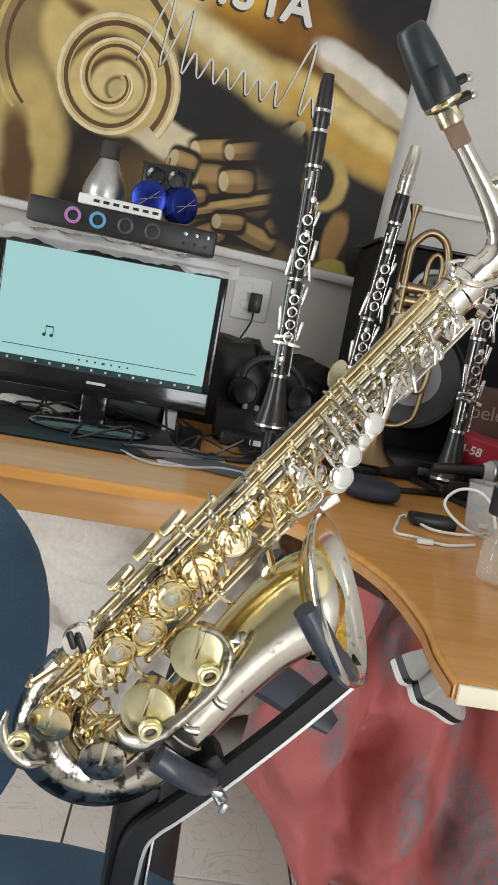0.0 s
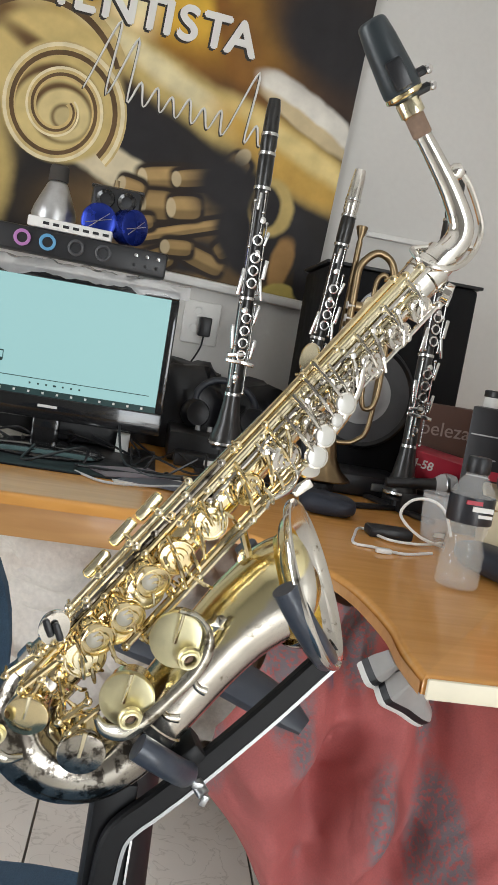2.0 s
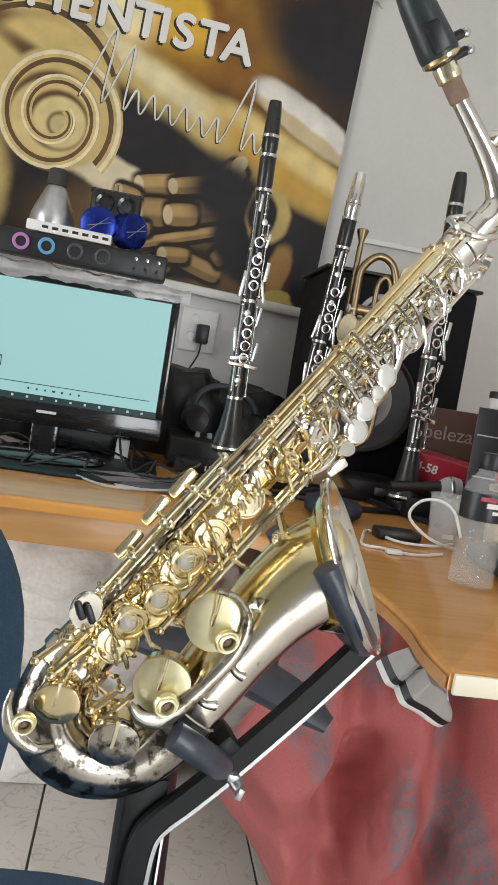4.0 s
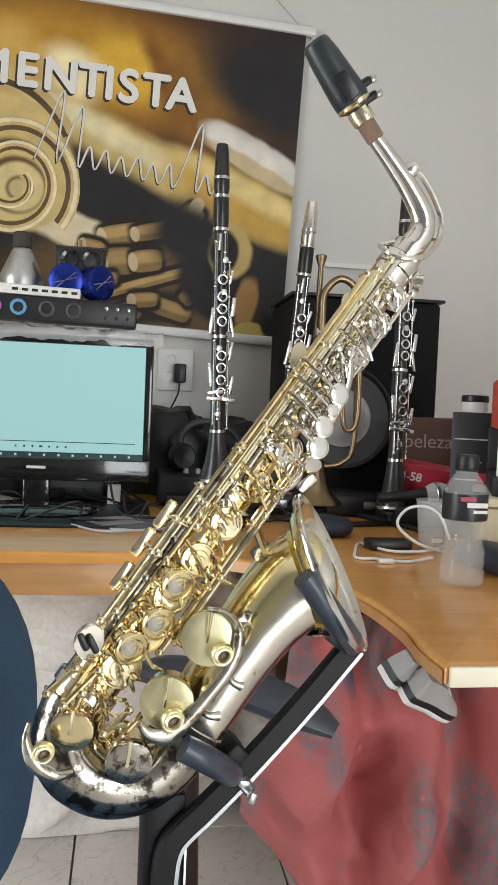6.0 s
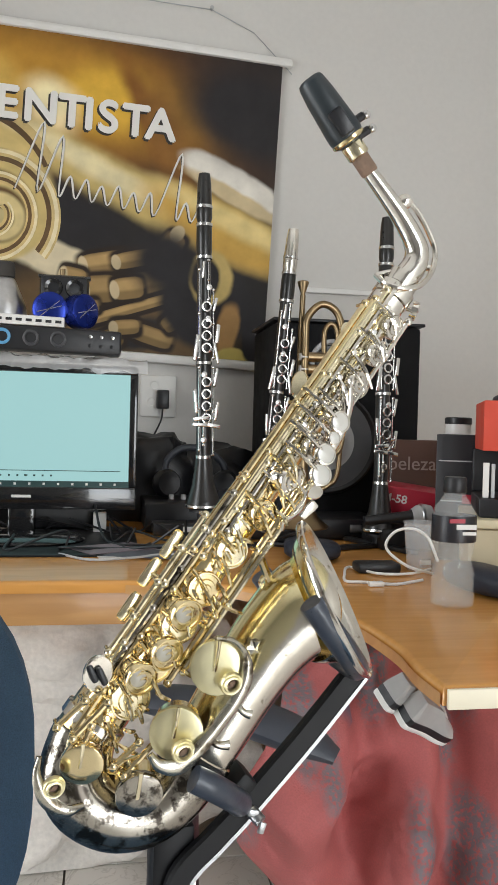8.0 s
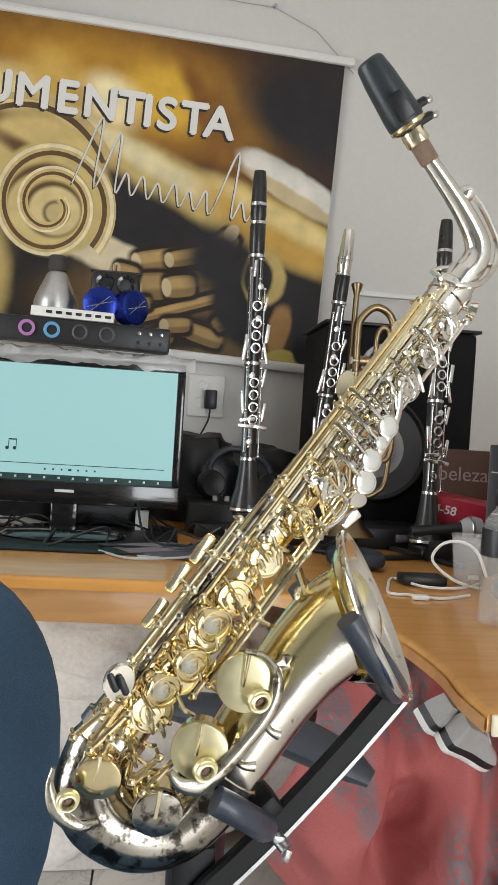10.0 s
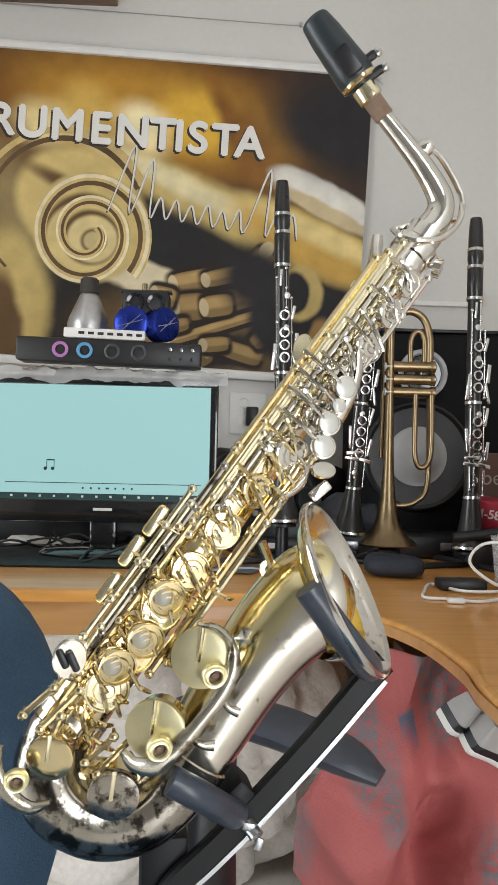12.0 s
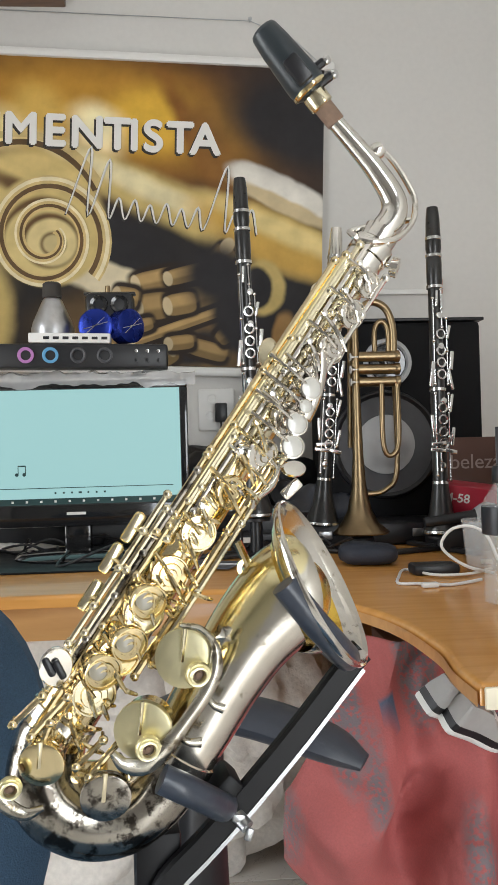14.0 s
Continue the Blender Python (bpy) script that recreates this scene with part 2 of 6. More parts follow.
floor = tagged(box("floor", (X1 - X0, Y1 - Y0, 0.1), (0, (Y0 + Y1) / 2, -0.056), GROUT, bevel=0), "pale marbled ceramic floor tiles with dark joints", "floor", **room_kind)

# ---- desk ----
DZ = 0.75
desk = thing("corner_desk", "beech laminate corner desk with a wavy front edge", "desk")
curve = smooth_path([(0.22, 1.405, 0), (0.36, 1.375, 0), (0.455, 1.28, 0), (0.515, 1.14, 0), (0.53, 0.99, 0), (0.522, 0.9, 0), (0.522, 0.832, 0)], 6)
outline = [(-1.3, 1.405), *[(v.x, v.y) for v in curve], (1.7, 0.842), (1.7, 2.5), (-1.3, 2.5)]


def slab(name, pts, z0, z1, mat, parent, bevel, label=""):
    bm = bmesh.new()
    base = [bm.verts.new((x, y, z0)) for x, y in pts]
    face = bm.faces.new(base)
    up = bmesh.ops.extrude_face_region(bm, geom=[face])["geom"]
    bmesh.ops.translate(bm, vec=(0, 0, z1 - z0), verts=[g for g in up if isinstance(g, bmesh.types.BMVert)])
    bmesh.ops.recalc_face_normals(bm, faces=bm.faces)
    if bevel:
        rim = [e for e in bm.edges if all(abs(v.co.z - z1) < 1e-5 for v in e.verts)]
        bmesh.ops.bevel(bm, geom=rim, offset=bevel, segments=4, affect="EDGES", profile=0.5)
    return part(name, bm, mat, parent, label)


slab("desktop", outline, DZ - 0.02, DZ, BEECH, desk, 0.008)
bm = bmesh.new()
ring = [(v.x, v.y) for v in curve]
for (xa, ya), (xb, yb) in zip(ring, ring[1:]):
    d = Vector((yb - ya, xa - xb)).normalized() * -0.0025
    q = [bm.verts.new(p) for p in ((xa - d.x, ya - d.y, DZ - 0.021), (xb - d.x, yb - d.y, DZ - 0.021), (xb - d.x, yb - d.y, DZ - 0.007), (xa - d.x, ya - d.y, DZ - 0.007))]
    bm.faces.new(q)
bmesh.ops.remove_doubles(bm, verts=bm.verts, dist=0.0006)
part("edge_strip", bm, BEECH_SIDE, desk, "darker brown moulded edge strip")
box("edge_band", (1.17, 0.006, 0.021), (1.1105, 0.8285, DZ - 0.0125), EDGE, desk, 0.002, "cream edge band on the cut end")
box("apron", (1.6, 0.018, 0.055), (-0.48, 1.43, DZ - 0.0485), BEECH_SIDE, desk, 0.002)
box("side_panel", (0.02, 0.9, 0.72), (-1.25, 1.98, 0.362), BEECH_SIDE, desk)
box("side_panel", (0.02, 1.5, 0.72), (1.6, 1.68, 0.362), BEECH_SIDE, desk)
box("back_panel", (2.7, 0.018, 0.35), (0.18, 2.47, 0.53), BEECH_SIDE, desk)

# ---- banner ----
def banner_print():
    """The printed picture: soft gold shapes on near black."""
    m = bpy.data.materials.new("banner_print")
    m.use_nodes = True
    n, l = m.node_tree.nodes, m.node_tree.links
    b, tc = n["Principled BSDF"], n.new("ShaderNodeTexCoord")
    b.inputs["Roughness"].default_value, b.inputs["Specular IOR Level"].default_value = 0.5, 0.18
    warp, wsum = n.new("ShaderNodeTexNoise"), n.new("ShaderNodeVectorMath")
    warp.inputs["Scale"].default_value, warp.inputs["Detail"].default_value = 9, 3
    wsum.operation = "MULTIPLY_ADD"
    wsum.inputs[1].default_value = (0.03, 0.0, 0.03)
    l.new(tc.outputs["Object"], warp.inputs["Vector"]), l.new(warp.outputs["Color"], wsum.inputs[0]), l.new(tc.outputs["Object"], wsum.inputs[2])
    state = [None]

    def blob(x, z, rx, rz, turn, colour, soft=0.25, sharp=False, boxy=False):
        mp = n.new("ShaderNodeMapping")
        mp.vector_type = "TEXTURE"
        mp.inputs["Location"].default_value = (x, 0, z)
        mp.inputs["Rotation"].default_value = (0, radians(-turn), 0)
        mp.inputs["Scale"].default_value = (rx, 50, rz)
        l.new((tc.outputs["Object"] if sharp else wsum.outputs[0]), mp.inputs["Vector"])
        ln = n.new("ShaderNodeVectorMath")
        ln.operation = "LENGTH"
        l.new(mp.outputs[0], ln.inputs[0])
        far = ln.outputs["Value"]
        if boxy:
            sq, qu, dt, root = n.new("ShaderNodeVectorMath"), n.new("ShaderNodeVectorMath"), n.new("ShaderNodeVectorMath"), n.new("ShaderNodeMath")
            sq.operation, qu.operation, dt.operation, root.operation = "MULTIPLY", "MULTIPLY", "DOT_PRODUCT", "POWER"
            l.new(mp.outputs[0], sq.inputs[0]), l.new(mp.outputs[0], sq.inputs[1])
            l.new(sq.outputs[0], qu.inputs[0]), l.new(sq.outputs[0], qu.inputs[1])
            l.new(qu.outputs[0], dt.inputs[0])
            dt.inputs[1].default_value, root.inputs[1].default_value = (1, 1, 1), 0.25
            l.new(dt.outputs["Value"], root.inputs[0])
            far = root.outputs[0]
        rg = n.new("ShaderNodeMapRange")
        rg.interpolation_type = "SMOOTHSTEP"
        rg.inputs["From Min"].default_value, rg.inputs["From Max"].default_value = 1 - soft, 1 + soft
        rg.inputs["To Min"].default_value, rg.inputs["To Max"].default_value = 1, 0
        l.new(far, rg.inputs["Value"])
        mx = n.new("ShaderNodeMix")
        mx.data_type = "RGBA"
        l.new(rg.outputs[0], mx.inputs["Factor"])
        if state[0] is None:
            mx.inputs["A"].default_value = (0.028, 0.025, 0.024, 1)
        else:
            l.new(state[0], mx.inputs["A"])
        mx.inputs["B"].default_value = (*colour, 1)
        state[0] = mx.outputs["Result"]

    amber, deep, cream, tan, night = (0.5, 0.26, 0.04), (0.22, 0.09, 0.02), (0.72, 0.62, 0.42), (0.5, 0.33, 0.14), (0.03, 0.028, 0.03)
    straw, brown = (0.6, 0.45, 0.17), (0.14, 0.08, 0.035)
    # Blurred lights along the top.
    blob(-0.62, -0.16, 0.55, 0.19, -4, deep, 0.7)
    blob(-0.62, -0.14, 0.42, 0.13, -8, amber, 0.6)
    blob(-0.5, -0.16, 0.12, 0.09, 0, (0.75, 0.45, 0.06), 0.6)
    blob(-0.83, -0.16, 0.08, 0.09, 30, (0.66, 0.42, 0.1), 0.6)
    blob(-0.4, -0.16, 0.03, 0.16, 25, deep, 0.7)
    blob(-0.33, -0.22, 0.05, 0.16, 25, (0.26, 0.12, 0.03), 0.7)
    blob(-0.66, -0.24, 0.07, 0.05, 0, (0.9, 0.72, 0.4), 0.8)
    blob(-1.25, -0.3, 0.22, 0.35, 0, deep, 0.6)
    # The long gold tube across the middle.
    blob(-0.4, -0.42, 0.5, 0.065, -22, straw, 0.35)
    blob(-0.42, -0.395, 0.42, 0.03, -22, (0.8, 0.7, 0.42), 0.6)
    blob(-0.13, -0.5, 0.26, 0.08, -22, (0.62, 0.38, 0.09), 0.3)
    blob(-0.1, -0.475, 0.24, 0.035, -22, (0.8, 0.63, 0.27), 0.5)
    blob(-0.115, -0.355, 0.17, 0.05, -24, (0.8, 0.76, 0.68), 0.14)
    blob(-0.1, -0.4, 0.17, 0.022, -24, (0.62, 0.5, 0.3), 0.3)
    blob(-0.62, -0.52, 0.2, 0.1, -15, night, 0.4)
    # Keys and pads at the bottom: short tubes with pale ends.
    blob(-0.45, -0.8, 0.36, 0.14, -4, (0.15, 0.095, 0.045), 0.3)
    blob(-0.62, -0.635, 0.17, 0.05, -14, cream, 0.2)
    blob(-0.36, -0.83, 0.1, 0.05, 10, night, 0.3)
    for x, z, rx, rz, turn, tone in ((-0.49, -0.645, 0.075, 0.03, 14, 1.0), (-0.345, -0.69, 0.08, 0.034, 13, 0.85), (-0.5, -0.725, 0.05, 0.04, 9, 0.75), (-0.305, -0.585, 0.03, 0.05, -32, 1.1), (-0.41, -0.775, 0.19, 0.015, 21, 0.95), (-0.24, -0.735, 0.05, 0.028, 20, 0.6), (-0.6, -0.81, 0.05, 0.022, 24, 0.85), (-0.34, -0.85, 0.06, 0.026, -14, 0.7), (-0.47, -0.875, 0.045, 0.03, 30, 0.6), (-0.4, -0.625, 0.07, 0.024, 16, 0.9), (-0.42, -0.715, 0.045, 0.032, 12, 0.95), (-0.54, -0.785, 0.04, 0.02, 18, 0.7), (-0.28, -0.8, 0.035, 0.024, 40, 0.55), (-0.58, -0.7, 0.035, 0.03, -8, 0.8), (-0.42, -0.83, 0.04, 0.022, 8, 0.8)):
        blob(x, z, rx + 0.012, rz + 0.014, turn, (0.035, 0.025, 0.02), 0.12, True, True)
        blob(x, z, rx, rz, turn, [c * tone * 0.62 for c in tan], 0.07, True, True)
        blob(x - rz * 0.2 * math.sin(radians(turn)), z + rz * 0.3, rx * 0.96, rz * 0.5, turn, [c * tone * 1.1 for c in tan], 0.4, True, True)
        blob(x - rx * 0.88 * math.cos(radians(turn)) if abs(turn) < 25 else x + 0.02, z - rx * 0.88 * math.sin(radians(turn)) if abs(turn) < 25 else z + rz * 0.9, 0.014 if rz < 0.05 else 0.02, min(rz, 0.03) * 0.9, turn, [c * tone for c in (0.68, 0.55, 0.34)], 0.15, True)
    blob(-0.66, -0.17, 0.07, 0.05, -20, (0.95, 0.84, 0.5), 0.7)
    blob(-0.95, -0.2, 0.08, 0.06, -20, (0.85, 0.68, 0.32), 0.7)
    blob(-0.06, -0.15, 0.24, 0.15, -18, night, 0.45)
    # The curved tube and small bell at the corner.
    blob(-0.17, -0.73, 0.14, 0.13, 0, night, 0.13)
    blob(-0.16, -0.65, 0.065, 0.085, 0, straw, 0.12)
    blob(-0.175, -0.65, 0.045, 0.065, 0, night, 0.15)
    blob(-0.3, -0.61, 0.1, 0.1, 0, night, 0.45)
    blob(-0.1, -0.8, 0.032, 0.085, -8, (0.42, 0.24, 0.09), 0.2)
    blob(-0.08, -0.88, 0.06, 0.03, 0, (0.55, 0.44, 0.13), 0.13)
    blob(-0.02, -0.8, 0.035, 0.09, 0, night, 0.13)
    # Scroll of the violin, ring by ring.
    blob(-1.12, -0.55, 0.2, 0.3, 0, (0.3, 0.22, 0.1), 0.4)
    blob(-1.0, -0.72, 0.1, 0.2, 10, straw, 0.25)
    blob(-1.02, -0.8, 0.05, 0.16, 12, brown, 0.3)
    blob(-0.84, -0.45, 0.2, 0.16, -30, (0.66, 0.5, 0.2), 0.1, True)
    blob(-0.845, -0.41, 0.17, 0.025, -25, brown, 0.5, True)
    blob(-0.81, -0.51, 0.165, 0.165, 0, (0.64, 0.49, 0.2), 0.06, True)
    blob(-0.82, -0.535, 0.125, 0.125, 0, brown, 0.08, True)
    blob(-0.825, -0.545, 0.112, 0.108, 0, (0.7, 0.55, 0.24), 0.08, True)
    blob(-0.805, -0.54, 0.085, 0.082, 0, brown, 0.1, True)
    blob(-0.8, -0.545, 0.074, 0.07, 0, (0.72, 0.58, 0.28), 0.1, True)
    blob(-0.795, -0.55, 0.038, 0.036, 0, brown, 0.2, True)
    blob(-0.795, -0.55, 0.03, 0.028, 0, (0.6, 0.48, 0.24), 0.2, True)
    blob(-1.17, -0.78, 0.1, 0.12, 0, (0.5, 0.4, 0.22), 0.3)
    grain = n.new("ShaderNodeTexNoise")
    grain.inputs["Scale"].default_value, grain.inputs["Detail"].default_value = 16, 5
    rr = n.new("ShaderNodeMapRange")
    rr.inputs["To Min"].default_value, rr.inputs["To Max"].default_value = 0.7, 1.3
    sc = n.new("ShaderNodeVectorMath")
    sc.operation = "SCALE"
    l.new(tc.outputs["Object"], grain.inputs["Vector"]), l.new(grain.outputs[0], rr.inputs["Value"])
    l.new(state[0], sc.inputs[0]), l.new(rr.outputs[0], sc.inputs["Scale"]), l.new(sc.outputs[0], b.inputs["Base Color"])
    return m


banner = thing("hanging_banner", "printed vinyl banner of gold instruments hanging on the wall", "banner", pose(0.69, 2.503, 2.105, 0, 2.4, 0))
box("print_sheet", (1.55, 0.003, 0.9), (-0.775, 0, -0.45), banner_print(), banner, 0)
box("top_rail", (1.6, 0.022, 0.026), (-0.77, 0, 0.012), WHITE, banner, 0.008)
box("bottom_rail", (1.58, 0.022, 0.028), (-0.775, 0, -0.915), WHITE, banner, 0.008)
LETTER = material("letter_white", (0.82, 0.8, 0.76), 0.5, amount=0.03)
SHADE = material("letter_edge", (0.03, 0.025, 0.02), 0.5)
turned = Matrix.Rotation(radians(90), 4, "X")
x = -0.316
for ch, w in reversed(list(zip("INSTRUMENTISTA", (0.042, 0.1, 0.072, 0.072, 0.084, 0.098, 0.116, 0.076, 0.1, 0.072, 0.042, 0.07, 0.07, 0.086)))):
    x -= w
    lettering("letter", ch, 0.13, Matrix.Translation((x, -0.0035, -0.27 - 0.02 * (x + 0.3))) @ turned, LETTER, banner, 0.001, 0.0, 0.008)
    lettering("letter_shadow", ch, 0.13, Matrix.Translation((x - 0.006, -0.0022, -0.276 - 0.02 * (x + 0.3))) @ turned, SHADE, banner, 0.0004, 0.0, 0.009)
# The handwritten line stands as a plain joined bar.
pen = [(-0.76, -0.46)]
for k, rise in enumerate((0.2, 0.17, 0.06, 0.06, 0.05, 0.06, 0.05, 0.06, 0.19, 0.05, 0.07)):
    px, pz = pen[-1]
    pen += [(px + 0.012 + 0.3 * rise, pz + rise), (px + 0.04 + 0.12 * rise, pz - 0.004)]
flow = smooth_path([(px, -0.003, pz) for px, pz in pen], 6)
part("script_bar", add_tube(bmesh.new(), flow, [0.0022 + 0.0014 * abs(math.sin(k * 0.26)) for k in range(len(flow))], 6), LETTER, banner, "white handwritten line shown as a joined bar")
part("script_shadow", add_tube(bmesh.new(), [(v.x - 0.003, -0.0022, v.z - 0.004) for v in flow], 0.0024, 6), SHADE, banner)


def printed_coil(name, cx, cz, r0, r1, turns, width, mat, start):
    """A flat printed coil on the sheet."""
    bm = bmesh.new()
    prev = None
    for k in range(91):
        t = k / 90
        a, r = start - 2 * math.pi * turns * t, r0 + (r1 - r0) * t**0.9
        w = width * (0.5 + 0.7 * t)
        c, d = math.cos(a), math.sin(a)
        pair = [bm.verts.new((cx + (r + q) * c, 0, cz + (r + q) * d * 1.05)) for q in (-w / 2, w / 2)]
        if prev:
            bm.faces.new((prev[0], prev[1], pair[1], pair[0]))
        prev = pair
    ob = part(name, bm, mat, banner, smooth=False)
    ob.location.y = -0.0021
    return ob


COIL_GOLD = material("coil_gold", (0.62, 0.46, 0.19), 0.4, amount=0.3)
COIL_DARK = material("coil_brown", (0.12, 0.065, 0.022), 0.4, amount=0.4)
COIL_LIGHT = material("coil_cream", (0.82, 0.71, 0.46), 0.4, amount=0.25)
printed_coil("printed_gold", -0.815, -0.53, 0.03, 0.175, 2.2, 0.036, COIL_GOLD, 0.6)
printed_coil("printed_line", -0.815, -0.53, 0.034, 0.162, 2.2, 0.012, COIL_DARK, 0.6).location.y = -0.0024
printed_coil("printed_light", -0.815, -0.53, 0.046, 0.184, 2.2, 0.01, COIL_LIGHT, 0.6).location.y = -0.0024
printed_coil("printed_line", -0.9, -0.5, 0.2, 0.25, 0.55, 0.016, COIL_DARK, 3.9).location.y = -0.0018
printed_coil("printed_light", -0.91, -0.5, 0.22, 0.275, 0.55, 0.02, COIL_GOLD, 3.9).location.y = -0.0019
cord = thing("banner_cord", "thin grey cord on a wall nail above the banner", "cord")
tube("line", [(-0.75, 2.51, 2.3), (0.47, 2.511, 2.256), (0.60, 2.508, 2.2), (0.72, 2.503, 2.085)], 0.0014, ZINC, cord, 6)
lathe("nail", [(0, 0), (0.006, 0), (0.006, 0.003), (0.002, 0.004), (0.002, 0.02), (0, 0.02)], ZINC, cord, aim((0.47, 2.499, 2.257), (0, 1, 0)), 10)
shelf = thing("wall_cabinet", "brown wooden cabinet mounted high on the wall", "cabinet")
box("body", (0.55, 0.24, 0.3), (-0.35, 2.4, 2.445), wood("dark_wood", (0.12, 0.06, 0.03), (0.2, 0.1, 0.05), 0.5), shelf, 0.004)
box("door", (0.26, 0.014, 0.27), (-0.49, 2.271, 2.445), CARD, shelf, 0.003)
box("door", (0.26, 0.014, 0.27), (-0.215, 2.271, 2.445), CARD, shelf, 0.003)
race = thing("cable_trunking", "short white cable trunking on the wall", "trunking")
box("channel", (0.24, 0.014, 0.016), (0.9, 2.511, 1.435), WHITE, race, 0.003)
box("end_cap", (0.02, 0.016, 0.045), (1.025, 2.511, 1.45), material("pinkish_cap", (0.55, 0.35, 0.3), 0.5), race, 0.003)

# ---- wall socket ----
socket = thing("wall_socket", "white double socket plate on the wall", "socket")
box("plate", (0.108, 0.012, 0.125), (0.338, 2.512, 1.092), WHITE, socket, 0.006)
for z in (1.075, 1.125):
    lathe("outlet", [(0.016, 0), (0.018, 0.003), (0.012, 0.003), (0.011, 0.0005), (0, 0.0005)], WHITE, socket, aim((0.325 if z > 1.1 else 0.318, 2.506, z), (0, -1, 0)), 16)
charger = thing("phone_charger", "black plug-in charger with a thin cord in the socket", "charger")
box("body", (0.036, 0.04, 0.056), (0.35, 2.484, 1.082), BLACK, charger, 0.005)
tube("cord_line", [(0.35, 2.48, 1.055), (0.345, 2.47, 1.02), (0.32, 2.44, 0.97), (0.29, 2.4, 0.92), (0.26, 2.36, 0.87), (0.22, 2.3, 0.8), (0.2, 2.25, 0.758)], 0.0028, BLACK, charger, 6, 5)

# ---- monitor ----
mon = thing("computer_monitor", "black widescreen monitor, switched on, standing on the desk", "monitor")
MX, MY = 0.003, 1.92
bm = bmesh.new()
add_box(bm, (0.502, 0.02, 0.02), (MX, MY, 1.126), 0.004)
add_box(bm, (0.502, 0.02, 0.05), (MX, MY, 0.838), 0.004)
for s in (-1, 1):
    add_box(bm, (0.018, 0.0199, 0.254), (MX + s * 0.242, MY, 0.99), 0.003)
part("bezel", bm, GLOSS, mon, "glossy black bezel")
box("back_shell", (0.49, 0.04, 0.3), (MX, MY + 0.03, 0.975), BLACK, mon, 0.012)
screen = box("screen", (0.468, 0.004, 0.256), (MX, MY - 0.004, 0.99), SCREEN, mon, 0, "lit pale turquoise screen")
box("taskbar", (0.468, 0.002, 0.013), (MX, MY - 0.0075, 0.8695), INK, screen, 0)
for k in range(14):
    box("icon", (0.005, 0.001, 0.005), (MX - 0.2 + 0.031 * k, MY - 0.0092, 0.8695), WHITE, screen, 0)
box("play_line", (0.43, 0.001, 0.0016), (MX, MY - 0.0068, 0.899), INK, screen, 0)
for k in range(7):
    box("player_button", (0.004 + 0.003 * (k == 3), 0.001, 0.004), (MX - 0.045 + 0.018 * k, MY - 0.0068, 0.888), INK, screen, 0)
note = bmesh.new()
for dx in (0, 0.016):
    add_box(note, (0.0014, 0.001, 0.02), (MX - 0.125 + dx, MY - 0.0068, 0.94))
    add_lathe(note, [(0, 0), (0.004, 0), (0.004, 0.001), (0, 0.001)], aim((MX - 0.128 + dx, MY - 0.0068, 0.93), (0, -1, 0)), 10)
add_box(note, (0.017, 0.001, 0.003), (MX - 0.117, MY - 0.0068, 0.949))
part("music_note", note, INK, screen)
box("brand_bar", (0.042, 0.001, 0.006), (MX, MY - 0.0105, 0.842), WHITE, mon, 0, "small white brand mark shown as a bar")
box("neck", (0.06, 0.03, 0.08), (MX, MY + 0.02, 0.79), GLOSS, mon, 0.006)
lathe("foot", [(0, 0), (0.13, 0), (0.132, 0.004), (0.12, 0.012), (0.03, 0.016), (0, 0.016)], GLOSS, mon, Matrix.Translation((MX + 0.01, MY - 0.08, DZ + 0.0046)), 40, sy=0.8)
wrap = thing("plastic_wrap", "crumpled clear plastic wrap over the monitor top", "wrap")
bm = bmesh.new()
rows = []
for j in range(9):
    rows.append([])
    for i in range(60):
        a, s = j / 8, -0.27 + 0.54 * i / 59
        y = MY - 0.035 + 0.1 * a
        drop = 0.03 * max(0, 0.28 - a) / 0.28
        z = 1.146 - drop + 0.009 * noise.noise((s * 40, a * 6, 1)) + 0.012 * noise.noise((s * 14, a * 3, 5)) + 0.006
        rows[-1].append(bm.verts.new((MX + s, y, z)))
for a, b in zip(rows, rows[1:]):
    for i in range(59):
        bm.faces.new((a[i], a[i + 1], b[i + 1], b[i]))
part("sheet", bm, WRAP, wrap)
bar = thing("sound_bar", "black sound bar with glowing ring knobs on the monitor", "speaker")
SB = Matrix.Translation((0.01, MY + 0.005, 1.162)) @ Matrix.Rotation(radians(1.2), 4, "Y")
bar.matrix_basis = SB
box("body", (0.405, 0.07, 0.053), (0, 0, 0.0265), BLACK, bar, 0.006)
for x, colour in ((-0.105, (0.6, 0.25, 0.6)), (-0.052, (0.15, 0.45, 0.75)), (0.008, None), (0.066, None)):
    m = aim((x, -0.0352, 0.027), (0, -1, 0))
    ring = [(0.011, 0), (0.0175, 0), (0.0175, 0.004), (0.0155, 0.005), (0.0125, 0.004), (0.011, 0.0005)]
    lathe("ring_knob", ring, glowing("ring_glow", colour, 0.55) if colour else material("dim_ring", (0.06, 0.06, 0.065), 0.4), bar, m, 28, "ring lit in colour" if colour else "unlit grey ring")
for k in range(6):
    lathe("jack", [(0, 0), (0.004, 0), (0.004, 0.003), (0, 0.004)], STEEL if k % 2 else BLACK, bar, aim((0.135 + 0.024 * (k // 2), -0.0352, 0.017 + 0.02 * (k % 2)), (0, -1, 0)), 10)
hub = thing("usb_hub", "white strip hub with a row of dark ports", "hub", Matrix.Translation((0.0, MY - 0.015, 1.2165)) @ Matrix.Rotation(radians(1.5), 4, "Y"))
box("body", (0.178, 0.03, 0.022), (0, 0, 0.011), WHITE, hub, 0.003)
